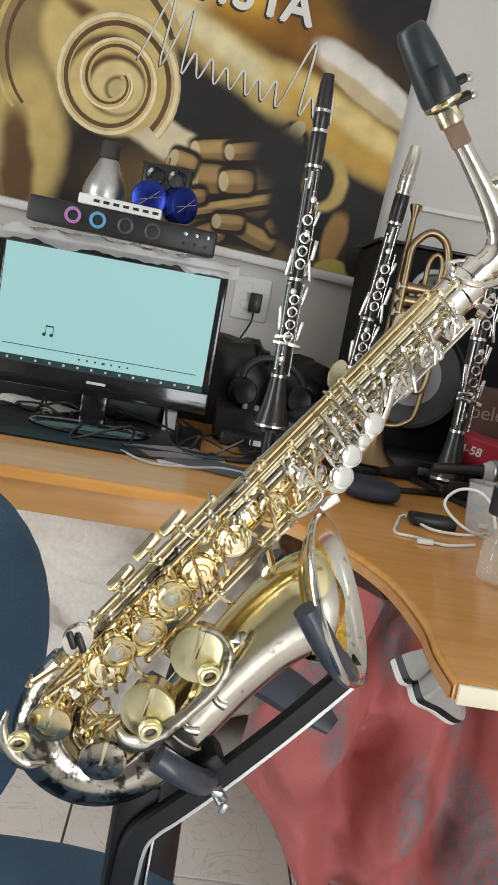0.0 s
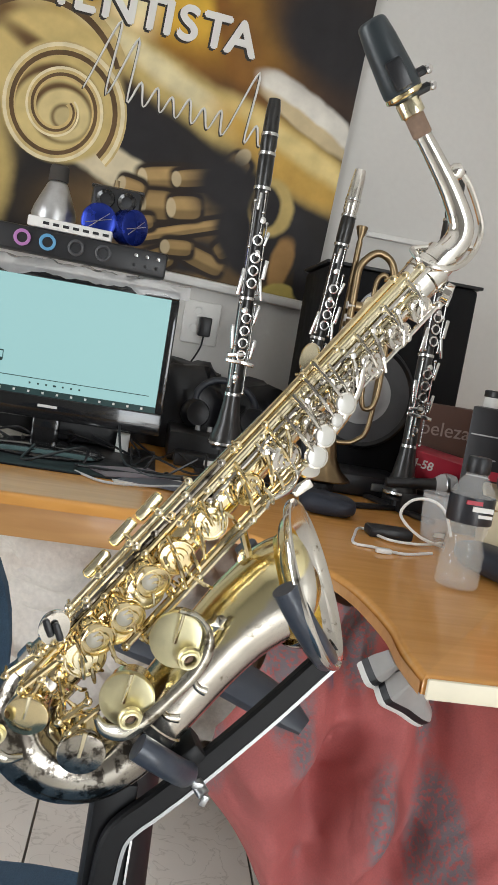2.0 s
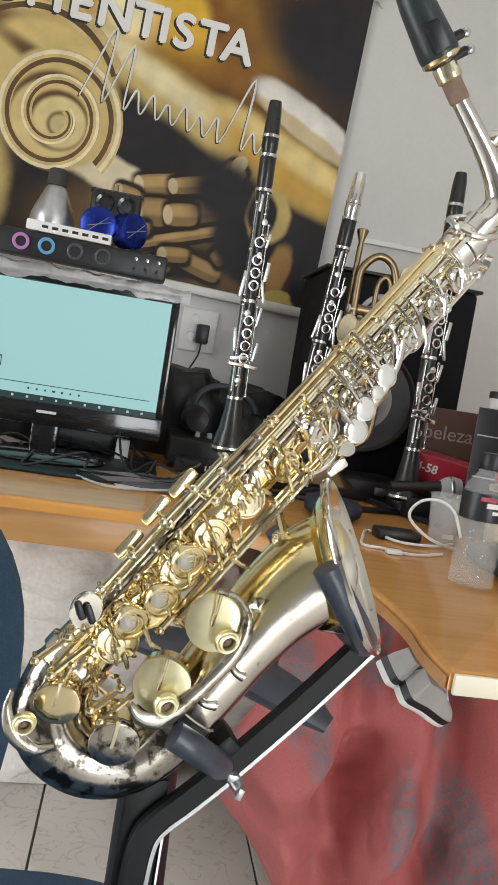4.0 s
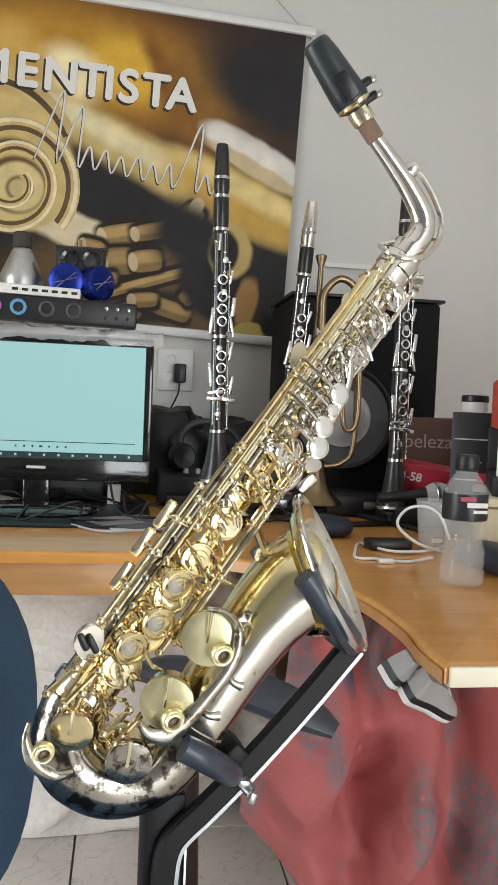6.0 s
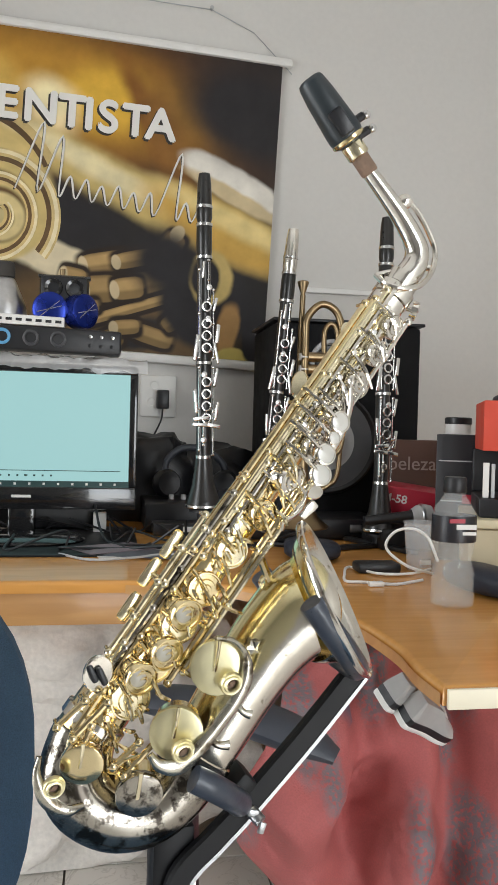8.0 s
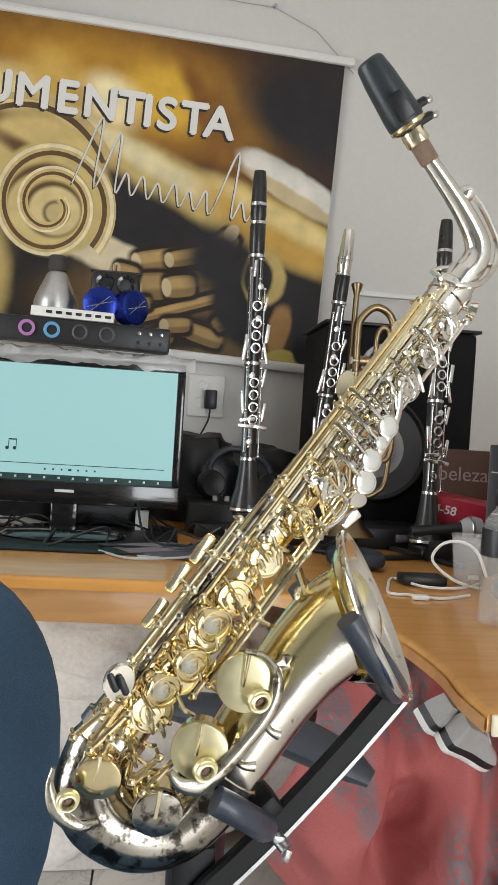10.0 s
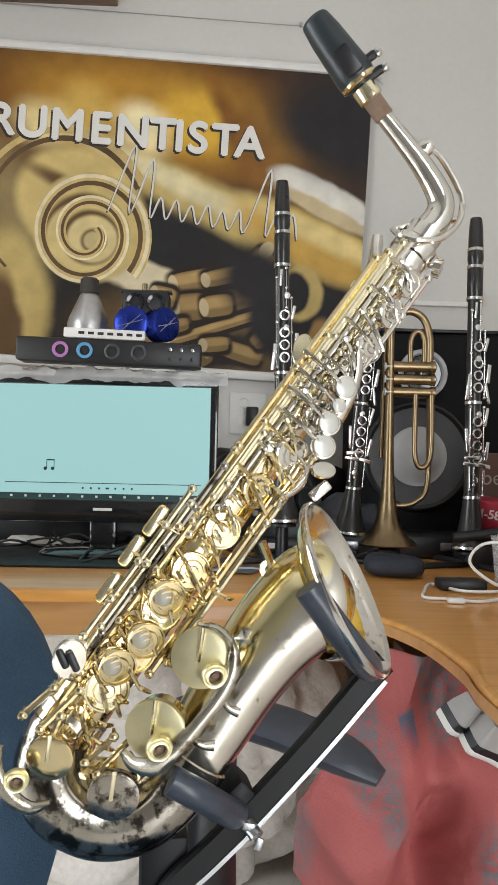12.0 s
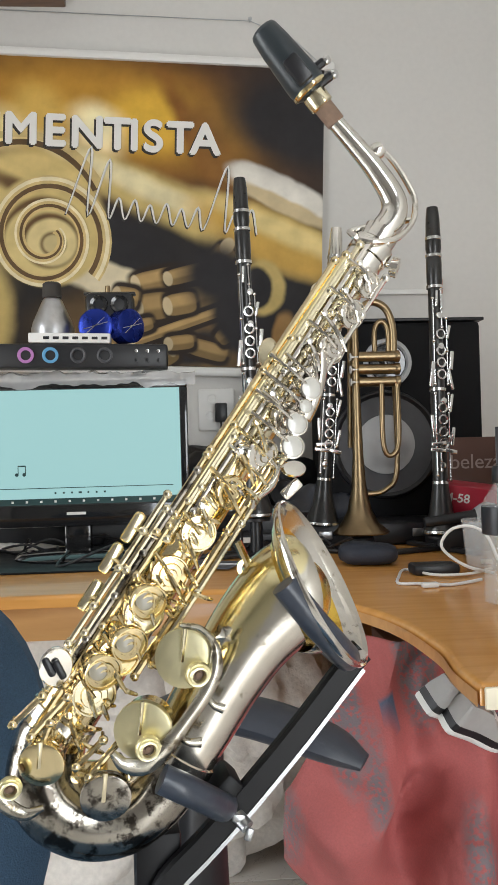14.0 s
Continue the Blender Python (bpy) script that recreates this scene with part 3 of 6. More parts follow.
for k in range(7):
    box("port", (0.013, 0.002, 0.006), (-0.05 + 0.021 * k, -0.0152, 0.011), BLACK, hub, 0.0005)
mute = thing("trumpet_mute", "brushed aluminium trumpet mute with a dark cork end", "mute", Matrix.Translation((-0.045, MY + 0.035, 1.216)))
lathe("bell_cone", [(0, 0), (0.036, 0), (0.047, 0.01), (0.048, 0.04), (0.044, 0.055), (0.022, 0.105), (0.018, 0.11), (0, 0.11)], material("brushed_aluminium", (0.6, 0.6, 0.6), 0.35, 1.0, grain=90, bump=0.1), mute, n=36)
lathe("cork_end", [(0.018, 0.11), (0.0215, 0.112), (0.0205, 0.142), (0.016, 0.146), (0, 0.146)], material("dark_cork", (0.05, 0.045, 0.04), 0.8, bump=0.3), mute, n=24)
toy = thing("small_speaker", "small black double speaker with two blue round faces", "speaker", Matrix.Translation((0.085, MY + 0.035, 1.216)))
box("body", (0.108, 0.06, 0.07), (0, 0, 0.085), BLACK, toy, 0.014)
box("bracket", (0.115, 0.03, 0.006), (0, 0, 0.118), BLACK, toy, 0.002)
lathe("stem", [(0, 0), (0.006, 0), (0.006, 0.016), (0, 0.016)], OLDBRASS, toy, Matrix.Translation((-0.005, 0, 0.121)), 12)
for x in (-0.023, 0.023):
    lathe("opening", [(0.012, -0.01), (0.012, 0.002), (0.019, 0.004), (0.021, 0), (0.021, -0.002)], GLOSS, toy, aim((x, -0.031, 0.09), (0, -1, 0)), 24)
for x, ry, r, a in ((-0.028, -0.05, 0.038, -5), (0.046, -0.042, 0.038, 45)):
    m = Matrix.Translation((x, ry, 0.0385)) @ Matrix.Rotation(radians(a), 4, "Z") @ aim((0, 0, 0), (0, -1, 0))
    face = lathe("blue_face", [(0, 0.008), (r * 0.85, 0.008), (r, 0.005), (r, -0.03), (0, -0.03)], BLUE, toy, m, 32, "blue anodised round face")
    face.parent = toy
    # Thin pale strips paint the glint onto the blue face.
    bm = bmesh.new()
    for t in (15, 40):
        add_box(bm, (r * 1.5, 0.0016, 0.0008), (0, 0, 0.0088), 0, m @ Matrix.Rotation(radians(t), 4, "Z"))
    part("shine_line", bm, STEEL, toy)

# ---- black devices and clutter on the desk ----
mat_pad = thing("desk_mat", "thin black desk mat under the monitor foot", "mat")
box("sheet", (0.85, 0.44, 0.004), (-0.17, 1.86, DZ + 0.0025), TUBE, mat_pad, 0.0015)
amp = thing("desktop_amplifier", "low black desktop device behind the monitor foot", "amplifier")
box("body", (0.62, 0.26, 0.06), (-0.14, 2.16, DZ + 0.036), BLACK, amp, 0.006)
for x in (-0.28, 0.04):
    lathe("rubber_foot", [(0, 0), (0.01, 0), (0.01, 0.006), (0, 0.006)], RUBBER, amp, Matrix.Translation((x, 2.1, DZ)), 12)
mixer = thing("audio_mixer", "black audio mixer with a sloped face and vents", "mixer")
bm = bmesh.new()
add_box(bm, (0.3, 0.24, 0.07), (0.43, 2.12, DZ + 0.036), 0.006)
part("body", bm, BLACK, mixer)
box("front_lip", (0.27, 0.07, 0.03), (0.43, 1.965, DZ + 0.016), BLACK, mixer, 0.006)
for k in range(9):
    box("vent", (0.003, 0.003, 0.014), (0.46 + 0.007 * k, 2.018, DZ + 0.052), ZINC, mixer, 0.0005)
for k in range(4):
    lathe("knob", [(0, 0), (0.007, 0), (0.006, 0.012), (0, 0.012)], GREY, mixer, Matrix.Translation((0.35 + 0.03 * k, 2.1, DZ + 0.071)), 12)
box("label_plate", (0.036, 0.002, 0.012), (0.382, 1.929, DZ + 0.017), WHITE, mixer, 0)
phones = thing("headphones", "black padded headphones lying on the mixer", "headphones", Matrix.Translation((0.4, 2.13, DZ + 0.073)))
tube("headband", [(-0.06, 0, 0.03), (-0.062, 0.01, 0.09), (-0.02, 0.02, 0.125), (0.04, 0.02, 0.12), (0.085, 0.01, 0.085), (0.09, 0, 0.03)], 0.009, RUBBER, phones, 10, 5)
for x, a in ((-0.06, 70), (0.09, 110)):
    lathe("ear_cup", [(0, -0.02), (0.032, -0.02), (0.036, -0.01), (0.036, 0.008), (0.03, 0.018), (0.016, 0.016), (0, 0.012)], BLACK, phones, aim((x, 0, 0.036), (math.cos(radians(a)), -math.sin(radians(a)), 0.1)), 24)
# Black lump added to fill the dark area behind the clarinets.
pouch = thing("dark_filler_lump", "soft black lump filling the dark area behind the clarinets", "pouch")
bm = bmesh.new()
bmesh.ops.create_icosphere(bm, subdivisions=4, radius=1)
for v in bm.verts:
    c = v.co * (1 + 0.25 * noise.noise(v.co * 2.3))
    v.co = Vector((0.575 + 0.11 * c.x, 2.1 + 0.1 * c.y, max(DZ + 0.001, DZ + 0.05 + 0.075 * c.z)))
part("body", bm, RUBBER, pouch)
# Made-up black lumps in place of the dark clutter near the wall.
bag = thing("dark_clutter_fill", "black soft lumps standing for dark clutter against the wall", "bag")
for cx, cy, hx, hz in ((0.3, 2.3, 0.13, 0.2), (0.5, 2.33, 0.14, 0.17), (0.08, 2.34, 0.18, 0.15)):
    bm = bmesh.new()
    bmesh.ops.create_icosphere(bm, subdivisions=4, radius=1)
    for v in bm.verts:
        c = Vector([math.copysign(abs(q) ** 0.75, q) for q in v.co]) * (1 + 0.2 * noise.noise(v.co * 2.1 + Vector((cx * 9, 0, 0))) + 0.06 * noise.noise(v.co * 7))
        v.co = Vector((cx + hx * c.x, cy + 0.085 * c.y, max(DZ + 0.001, DZ + 0.03 + hz * c.z)))
    part("clutter_lump", bm, BLACK, bag)
papers = thing("loose_papers", "printed papers lying in a loose pile", "papers")
for k, (x, y, a, mat) in enumerate(((0.24, 1.68, 12, PAPER), (0.27, 1.66, -20, material("dark_print", (0.1, 0.1, 0.12), 0.5)), (0.2, 1.72, 30, material("red_print", (0.25, 0.2, 0.22), 0.5)))):
    box("sheet", (0.15, 0.1, 0.0016), (0, 0, 0), mat, papers, 0, m=pose(x, y, DZ + 0.002 + 0.002 * k, 0, 0, a))
white_card = thing("white_box", "small white box behind the monitor foot", "box")
box("body", (0.03, 0.03, 0.045), (0.175, 1.99, DZ + 0.026), WHITE, white_card, 0.002)
cables = thing("cable_tangle", "tangle of black cables under the monitor", "cables")
for k in range(9):
    r = random.Random(k)
    p = [(-0.3 + 0.08 * k + r.uniform(-0.03, 0.03), 1.85 + r.uniform(-0.1, 0.1), DZ + 0.006 + 0.05 * r.random())]
    for j in range(6):
        q = p[-1]
        p.append((q[0] + r.uniform(-0.03, 0.12), q[1] + r.uniform(-0.09, 0.08), DZ + 0.005 + 0.045 * r.random() * (j % 2)))
    tube("cable", p, 0.0028, BLACK, cables, 6, 5)
tube("cable", [(0.16, 2.0, 0.86), (0.165, 1.9, 0.82), (0.19, 1.8, DZ + 0.01), (0.26, 1.72, DZ + 0.012), (0.33, 1.75, DZ + 0.008), (0.4, 1.85, DZ + 0.02)], 0.003, BLACK, cables, 6, 6)
tube("cable", [(0.1, 1.66, DZ + 0.004), (0.16, 1.59, DZ + 0.004), (0.24, 1.6, DZ + 0.006), (0.3, 1.64, DZ + 0.006), (0.36, 1.63, DZ + 0.004)], 0.0025, GREY, cables, 6, 6, "twisted grey cable")


# ---- clarinets ----
def clarinet(label, base, top, cap_mat, turn):
    """A clarinet on a peg stand, bell down. base: the bell's end; top: the cap's end."""
    base, top = Vector(base), Vector(top)
    L = (top - base).length
    inst = thing("clarinet", label, "clarinet", upright(base, top) @ Matrix.Rotation(radians(turn), 4, "Z"), "clarinets on the desk")
    s = L / 0.69
    bell = [(0.03, 0.004), (0.036, 0.0), (0.0375, 0.004), (0.035, 0.014), (0.025, 0.045), (0.0185, 0.085), (0.0165, 0.105)]
    lathe("bell", [(r, z * s) for r, z in bell], EBONY, inst)
    lathe("bell_rim", [(0.036, -0.001), (0.039, 0.001), (0.0385, 0.006), (0.036, 0.007)], NICKEL, inst)
    lathe("lower_joint", [(0.0155, 0.105 * s), (0.0155, 0.3 * s)], EBONY, inst, n=18)
    lathe("upper_joint", [(0.0148, 0.3 * s), (0.0142, 0.52 * s)], EBONY, inst, n=18)
    lathe("barrel", [(0.015, 0.52 * s), (0.0165, 0.53 * s), (0.0165, 0.575 * s), (0.0155, 0.585 * s)], EBONY, inst, n=18)
    lathe("cap", [(0.013, 0.585 * s), (0.0168, 0.6 * s), (0.0165, 0.615 * s), (0.0145, 0.67 * s), (0.012, 0.69 * s), (0, 0.69 * s)], cap_mat, inst, n=20)
    for z in (0.105, 0.3, 0.518, 0.585, 0.622):
        lathe("tenon_ring", [(0.0158, (z - 0.004) * s), (0.0175, (z - 0.003) * s), (0.0175, (z + 0.003) * s), (0.0155, (z + 0.004) * s)], NICKEL, inst, n=20)
    r = random.Random(int(L * 1000))
    for z in (0.185, 0.21, 0.235, 0.26, 0.33, 0.355, 0.38, 0.415):
        bm = bmesh.new()
        loop = [(0.0095 * math.cos(2 * math.pi * k / 12), -0.0185, z * s + 0.0095 * math.sin(2 * math.pi * k / 12)) for k in range(13)]
        add_tube(bm, loop, 0.0023, 6, caps=False)
        part("ring_key", bm, NICKEL, inst)
    for x, z0, z1 in ((0.015, 0.11, 0.29), (-0.016, 0.12, 0.29), (0.015, 0.31, 0.45), (-0.016, 0.31, 0.49), (0.004, 0.43, 0.51), (-0.006, 0.13, 0.17)):
        bm = bmesh.new()
        add_tube(bm, [(x, -0.0165, z0 * s), (x, -0.0165, z1 * s)], 0.0017, 6)
        for z in (z0, (z0 + z1) / 2, z1):
            bmesh.ops.create_icosphere(bm, subdivisions=2, radius=0.0036, matrix=Matrix.Translation((x, -0.0168, z * s)))
        part("key_rod", bm, NICKEL, inst)
    for x, z, w, h, a in ((0.016, 0.17, 0.03, 0.009, 10), (-0.012, 0.185, 0.036, 0.009, -6), (-0.014, 0.172, 0.036, 0.008, 4), (0.021, 0.32, 0.007, 0.045, -12), (-0.023, 0.33, 0.009, 0.055, 8), (0.024, 0.36, 0.009, 0.04, 6), (-0.024, 0.22, 0.008, 0.05, -6), (0.022, 0.2, 0.008, 0.04, 8), (0.018, 0.42, 0.007, 0.03, 14), (-0.008, 0.49, 0.006, 0.035, 4), (0.02, 0.27, 0.007, 0.04, 10)):
        bm = bmesh.new()
        add_box(bm, (w, 0.004, h), (0, 0, 0), 0.0018, Matrix.Translation((x, -0.0185, z * s)) @ Matrix.Rotation(radians(a), 4, "Y"))
        part("lever", bm, NICKEL, inst)
    for z in (0.14, 0.275, 0.39, 0.455):
        lathe("pad_cup", [(0, 0), (0.0072, 0), (0.0065, 0.0035), (0.003, 0.0045), (0, 0.0045)], NICKEL, inst, aim((r.uniform(-0.008, 0.008), -0.0155, z * s), (0, -1, 0)), 14)
    peg = thing("clarinet_stand", "black peg stand with a flat folding base", "stand", Matrix.Translation((base.x, base.y, DZ)), "clarinet stands")
    hgt = base.z - DZ
    lathe("peg", [(0.014, 0.006), (0.012, hgt + 0.02), (0.008, hgt + 0.09), (0, hgt + 0.1)], BLACK, peg, n=14)
    lathe("collar", [(0.014, max(0.008, hgt - 0.012)), (0.03, max(0.01, hgt - 0.01)), (0.03, max(0.014, hgt - 0.004)), (0.014, max(0.016, hgt - 0.002))], BLACK, peg, n=20)
    for k in range(4):
        box("leg", (0.115, 0.02, 0.01), (0.06, 0, 0.006), BLACK, peg, 0.003, m=Matrix.Rotation(radians(20 + 90 * k), 4, "Z"))
    return inst


clarinet("black clarinet with bright nickel keys upright on a peg stand", (0.39, 1.77, 0.835), (0.375, 1.77, 1.535), EBONY, 12)
clarinet("black clarinet with a silver mouthpiece cap, leaning slightly", (0.548, 1.9, 0.8), (0.6, 1.9, 1.465), SILVER, 10)
clarinet("black clarinet with nickel keys before the loudspeaker", (0.778, 1.76, 0.786), (0.79, 1.8, 1.48), EBONY, 15)

# ---- trumpet ----
tp = thing("trumpet", "old unlacquered brass trumpet standing on its bell", "trumpet", Matrix.Translation((0.63, 1.88, DZ + 0.03)))
lathe("bell", [(0.062, 0.001), (0.064, 0.003), (0.06, 0.008), (0.042, 0.022), (0.027, 0.05), (0.017, 0.1), (0.012, 0.17), (0.009, 0.3), (0.0085, 0.44)], OLDBRASS, tp, n=36)
lathe("bell_rim", [(0.0625, -0.001), (0.0655, 0.002), (0.0625, 0.005)], OLDBRASS, tp, n=36)
tube("bell_bow", [(0, 0, 0.43), (0.003, 0, 0.48), (0.035, 0, 0.513), (0.07, 0, 0.5), (0.086, 0, 0.455), (0.086, 0, 0.38)], 0.0085, OLDBRASS, tp, 12, 6)
tube("lead_pipe", [(-0.012, 0.02, 0.19), (-0.009, 0.02, 0.35), (-0.004, 0.02, 0.535)], 0.0065, OLDBRASS, tp, 12)
lathe("mouthpiece", [(0.005, 0.5), (0.0055, 0.54), (0.0125, 0.56), (0.0135, 0.566), (0.011, 0.568), (0.004, 0.555)], OLDBRASS, tp, Matrix.Translation((-0.004, 0.02, 0)), 18)
for k, z in enumerate((0.335, 0.363, 0.391)):
    v = tube("valve_casing", [(0.005, -0.006, z), (0.095, -0.006, z)], 0.0115, OLDBRASS, tp, 18)
    m = aim((0.095, -0.006, z), (1, 0, 0))
    lathe("valve_cap", [(0.0125, -0.008), (0.0135, -0.006), (0.0135, 0.002), (0.006, 0.005), (0, 0.005)], OLDBRASS, v, m, 18)
    lathe("finger_button", [(0.003, 0), (0.003, 0.014), (0.009, 0.016), (0.0085, 0.019), (0, 0.018)], PEARL, v, aim((0.005, -0.006, z), (-1, 0, 0)), 14)
tube("valve_slide", [(0.055, -0.012, 0.33), (0.055, -0.012, 0.2), (0.07, -0.012, 0.17), (0.09, -0.012, 0.2), (0.09, -0.012, 0.33)], 0.006, OLDBRASS, tp, 10, 4)
tube("tuning_slide", [(0.09, 0.01, 0.33), (0.09, 0.01, 0.14), (0.065, 0.01, 0.095), (0.03, 0.01, 0.085), (0.004, 0.01, 0.09)], 0.006, OLDBRASS, tp, 10, 5)
tube("third_slide", [(0.045, 0.0, 0.39), (0.045, 0.0, 0.45), (0.06, 0.0, 0.47), (0.075, 0.0, 0.45), (0.075, 0.0, 0.39)], 0.006, OLDBRASS, tp, 10, 4)
tstand = thing("trumpet_stand", "low black stand under the trumpet bell", "stand", Matrix.Translation((0.63, 1.88, DZ)))
lathe("base", [(0, 0.001), (0.03, 0.001), (0.03, 0.02), (0.012, 0.028), (0.01, 0.16), (0, 0.16)], BLACK, tstand, n=20)
for k in range(3):
    box("leg", (0.13, 0.016, 0.01), (0.07, 0, 0.007), BLACK, tstand, 0.003, m=Matrix.Rotation(radians(30 + 120 * k), 4, "Z"))

# Made-up black block that darkens the background under the trumpet.
filler_block = thing("dark_filler_block", "flat black filler block darkening the desk under the trumpet", "case")
box("shell", (0.36, 0.17, 0.05), (0.655, 1.955, DZ + 0.026), BLACK, filler_block, 0.012)
for x in (0.55, 0.76):
    box("metal_tab", (0.03, 0.006, 0.018), (x, 1.8675, DZ + 0.028), ZINC, filler_block, 0.002)

# ---- loudspeaker ----
pa = thing("loudspeaker", "large black loudspeaker cabinet with a pale grey cone", "loudspeaker", Matrix.Translation((0.79, 2.205, DZ)))
box("cabinet", (0.385, 0.3, 0.525), (0, 0, 0.263), material("black_cabinet", (0.01, 0.01, 0.011), 0.75, spec=0.2, amount=0.3), pa, 0.012)
lathe("cone", [(0.118, 0.006), (0.11, 0.004), (0.072, 0.001)], material("dark_cone", (0.1, 0.1, 0.105), 0.6, amount=0.2), pa, aim((-0.055, -0.152, 0.225), (0, -1, 0)), 40, "dark grey speaker cone")
lathe("cone_centre", [(0.073, 0.0), (0.072, 0.004), (0.06, 0.003), (0.052, 0.008), (0.03, 0.014), (0, 0.017)], GREY, pa, aim((-0.055, -0.152, 0.225), (0, -1, 0)), 40, "pale grey dust cap")
lathe("cone_surround", [(0.134, 0.001), (0.132, 0.009), (0.126, 0.012), (0.118, 0.007), (0.116, 0.001)], BLACK, pa, aim((-0.055, -0.151, 0.225), (0, -1, 0)), 40)
lathe("horn_ring", [(0.06, 0.001), (0.059, 0.008), (0.05, 0.009), (0.046, 0.001)], material("dull_grey", (0.5, 0.51, 0.52), 0.45), pa, aim((-0.045, -0.151, 0.425), (0, -1, 0)), 36)
lathe("horn", [(0.044, 0.002), (0.02, 0.0005), (0.012, 0.01), (0, 0.012)], GLOSS, pa, aim((-0.045, -0.151, 0.425), (0, -1, 0)), 28)
box("top_lip", (0.4, 0.31, 0.008), (0, 0, 0.53), BLACK, pa, 0.002)

# ---- office chair ----
chair = thing("office_chair", "navy fabric swivel office chair with black armrests", "chair")
SEAT_Z = 0.52


def pad_slab(bm, m, half_w, half_h, thick, power=2.6, n=48, dome=0.01):
    """A rounded cushion in its own xy plane, thick along z."""
    rings = []
    for k, (s, z) in enumerate(((0.9, -thick / 2), (0.985, -thick * 0.38), (1, 0), (0.985, thick * 0.38), (0.93, thick / 2), (0.6, thick / 2 + dome * 0.7), (0.25, thick / 2 + dome))):
        ring = []
        for i in range(n):
            a = 2 * math.pi * i / n
            c, d = math.cos(a), math.sin(a)
            ring.append(bm.verts.new(m @ Vector((s * half_w * math.copysign(abs(c) ** (2 / power), c), s * half_h * math.copysign(abs(d) ** (2 / power), d), z))))
        rings.append(ring)
    for a, b in zip(rings, rings[1:]):
        for i in range(n):
            bm.faces.new((a[i], a[(i + 1) % n], b[(i + 1) % n], b[i]))
    bm.faces.new(rings[0][::-1]), bm.faces.new(rings[-1])
    return bm


part("seat", pad_slab(bmesh.new(), Matrix.Translation((0.12, 0.6, SEAT_Z - 0.045)), 0.25, 0.26, 0.07), NAVY, chair, "navy fabric seat cushion")
part("backrest", pad_slab(bmesh.new(), pose(-0.103, 0.86, 0.66, 90, 0, 12), 0.225, 0.225, 0.055), NAVY, chair, "navy fabric backrest")
box("back_bar", (0.06, 0.012, 0.3), (-0.085, 0.9, 0.5), TUBE, chair, 0.004)
bm = bmesh.new()
add_tube(bm, [(0.262, 0.88, 0.44), (0.26, 0.88, 0.56), (0.262, 0.885, 0.66), (0.265, 0.89, 0.698)], [0.036, 0.033, 0.028, 0.026], 16, 5, True, 0.5)
add_tube(bm, [(0.18, 0.8, 0.46), (0.22, 0.85, 0.445), (0.262, 0.88, 0.45)], 0.016, 10, 4)
part("arm_post", bm, BLACK, chair, "black moulded armrest post")
tube("armrest", [(0.22, 0.92, 0.716), (0.25, 0.9, 0.722), (0.32, 0.87, 0.716), (0.38, 0.84, 0.7), (0.41, 0.825, 0.686)], [0.018, 0.03, 0.034, 0.03, 0.014], RUBBER, chair, 14, 5, "black padded armrest", 0.5)
lathe("column", [(0.03, 0.06), (0.03, 0.3), (0.02, 0.3), (0.02, 0.43), (0.09, 0.435), (0.09, 0.445), (0, 0.445)], BLACK, chair, Matrix.Translation((0.1, 0.6, 0)), 20)
for k in range(5):
    a = radians(20 + 72 * k)
    tube("base_leg", [(0.1, 0.6, 0.09), (0.1 + 0.27 * math.cos(a), 0.6 + 0.27 * math.sin(a), 0.065)], [0.03, 0.018], BLACK, chair, 10)
    lathe("castor", [(0, -0.02), (0.025, -0.02), (0.027, 0), (0.025, 0.02), (0, 0.02)], BLACK, chair, aim((0.1 + 0.27 * math.cos(a), 0.6 + 0.27 * math.sin(a), 0.028), (-math.sin(a), math.cos(a), 0)), 16)

# ---- saxophone stand ----
SAX = pose(0.28, 0.62, 0.95, 0, 0, 8)
stand = thing("saxophone_stand", "black folding saxophone stand with foam cradles on the chair seat", "stand", SAX)
foot_z = SEAT_Z - 0.95
BAR = [(0.092, -0.112), (0.0855, -0.1185), (0.046, -0.163), (0.004, -0.2065), (-0.022, -0.231), (-0.036, -0.243), (-0.044, -0.253), (-0.0475, -0.266), (-0.049, -0.29), (-0.051, -0.34), (-0.052, -0.4)]


def flat_bar(name, points, half, y0, y1, mat, label=""):
    """A bent flat bar in the stand's upright plane; half: its half width, first the upper side, then the lower."""
    pts = smooth_path([(u, 0, v) for u, v in points], 4)
    bm = bmesh.new()
    prev = None
    for k, p in enumerate(pts):
        way = (pts[min(k + 1, len(pts) - 1)] - pts[max(k - 1, 0)]).normalized()
        across = Vector((way.z, 0, -way.x))
        c = (y1 - y0) * 0.3
        ring = [bm.verts.new(p + across * a + Vector((0, y, 0))) for a, y in ((half[0] + c, y0), (half[1] - c, y0), (half[1], y0 + c), (half[1], y1), (half[0], y1), (half[0], y0 + c))]
        if prev:
            for m in range(6):
                bm.faces.new((prev[m], prev[(m + 1) % 6], ring[(m + 1) % 6], ring[m]))
        else:
            bm.faces.new(ring[::-1])
        prev = ring
    bm.faces.new(prev)
    return part(name, bm, mat, stand, label)


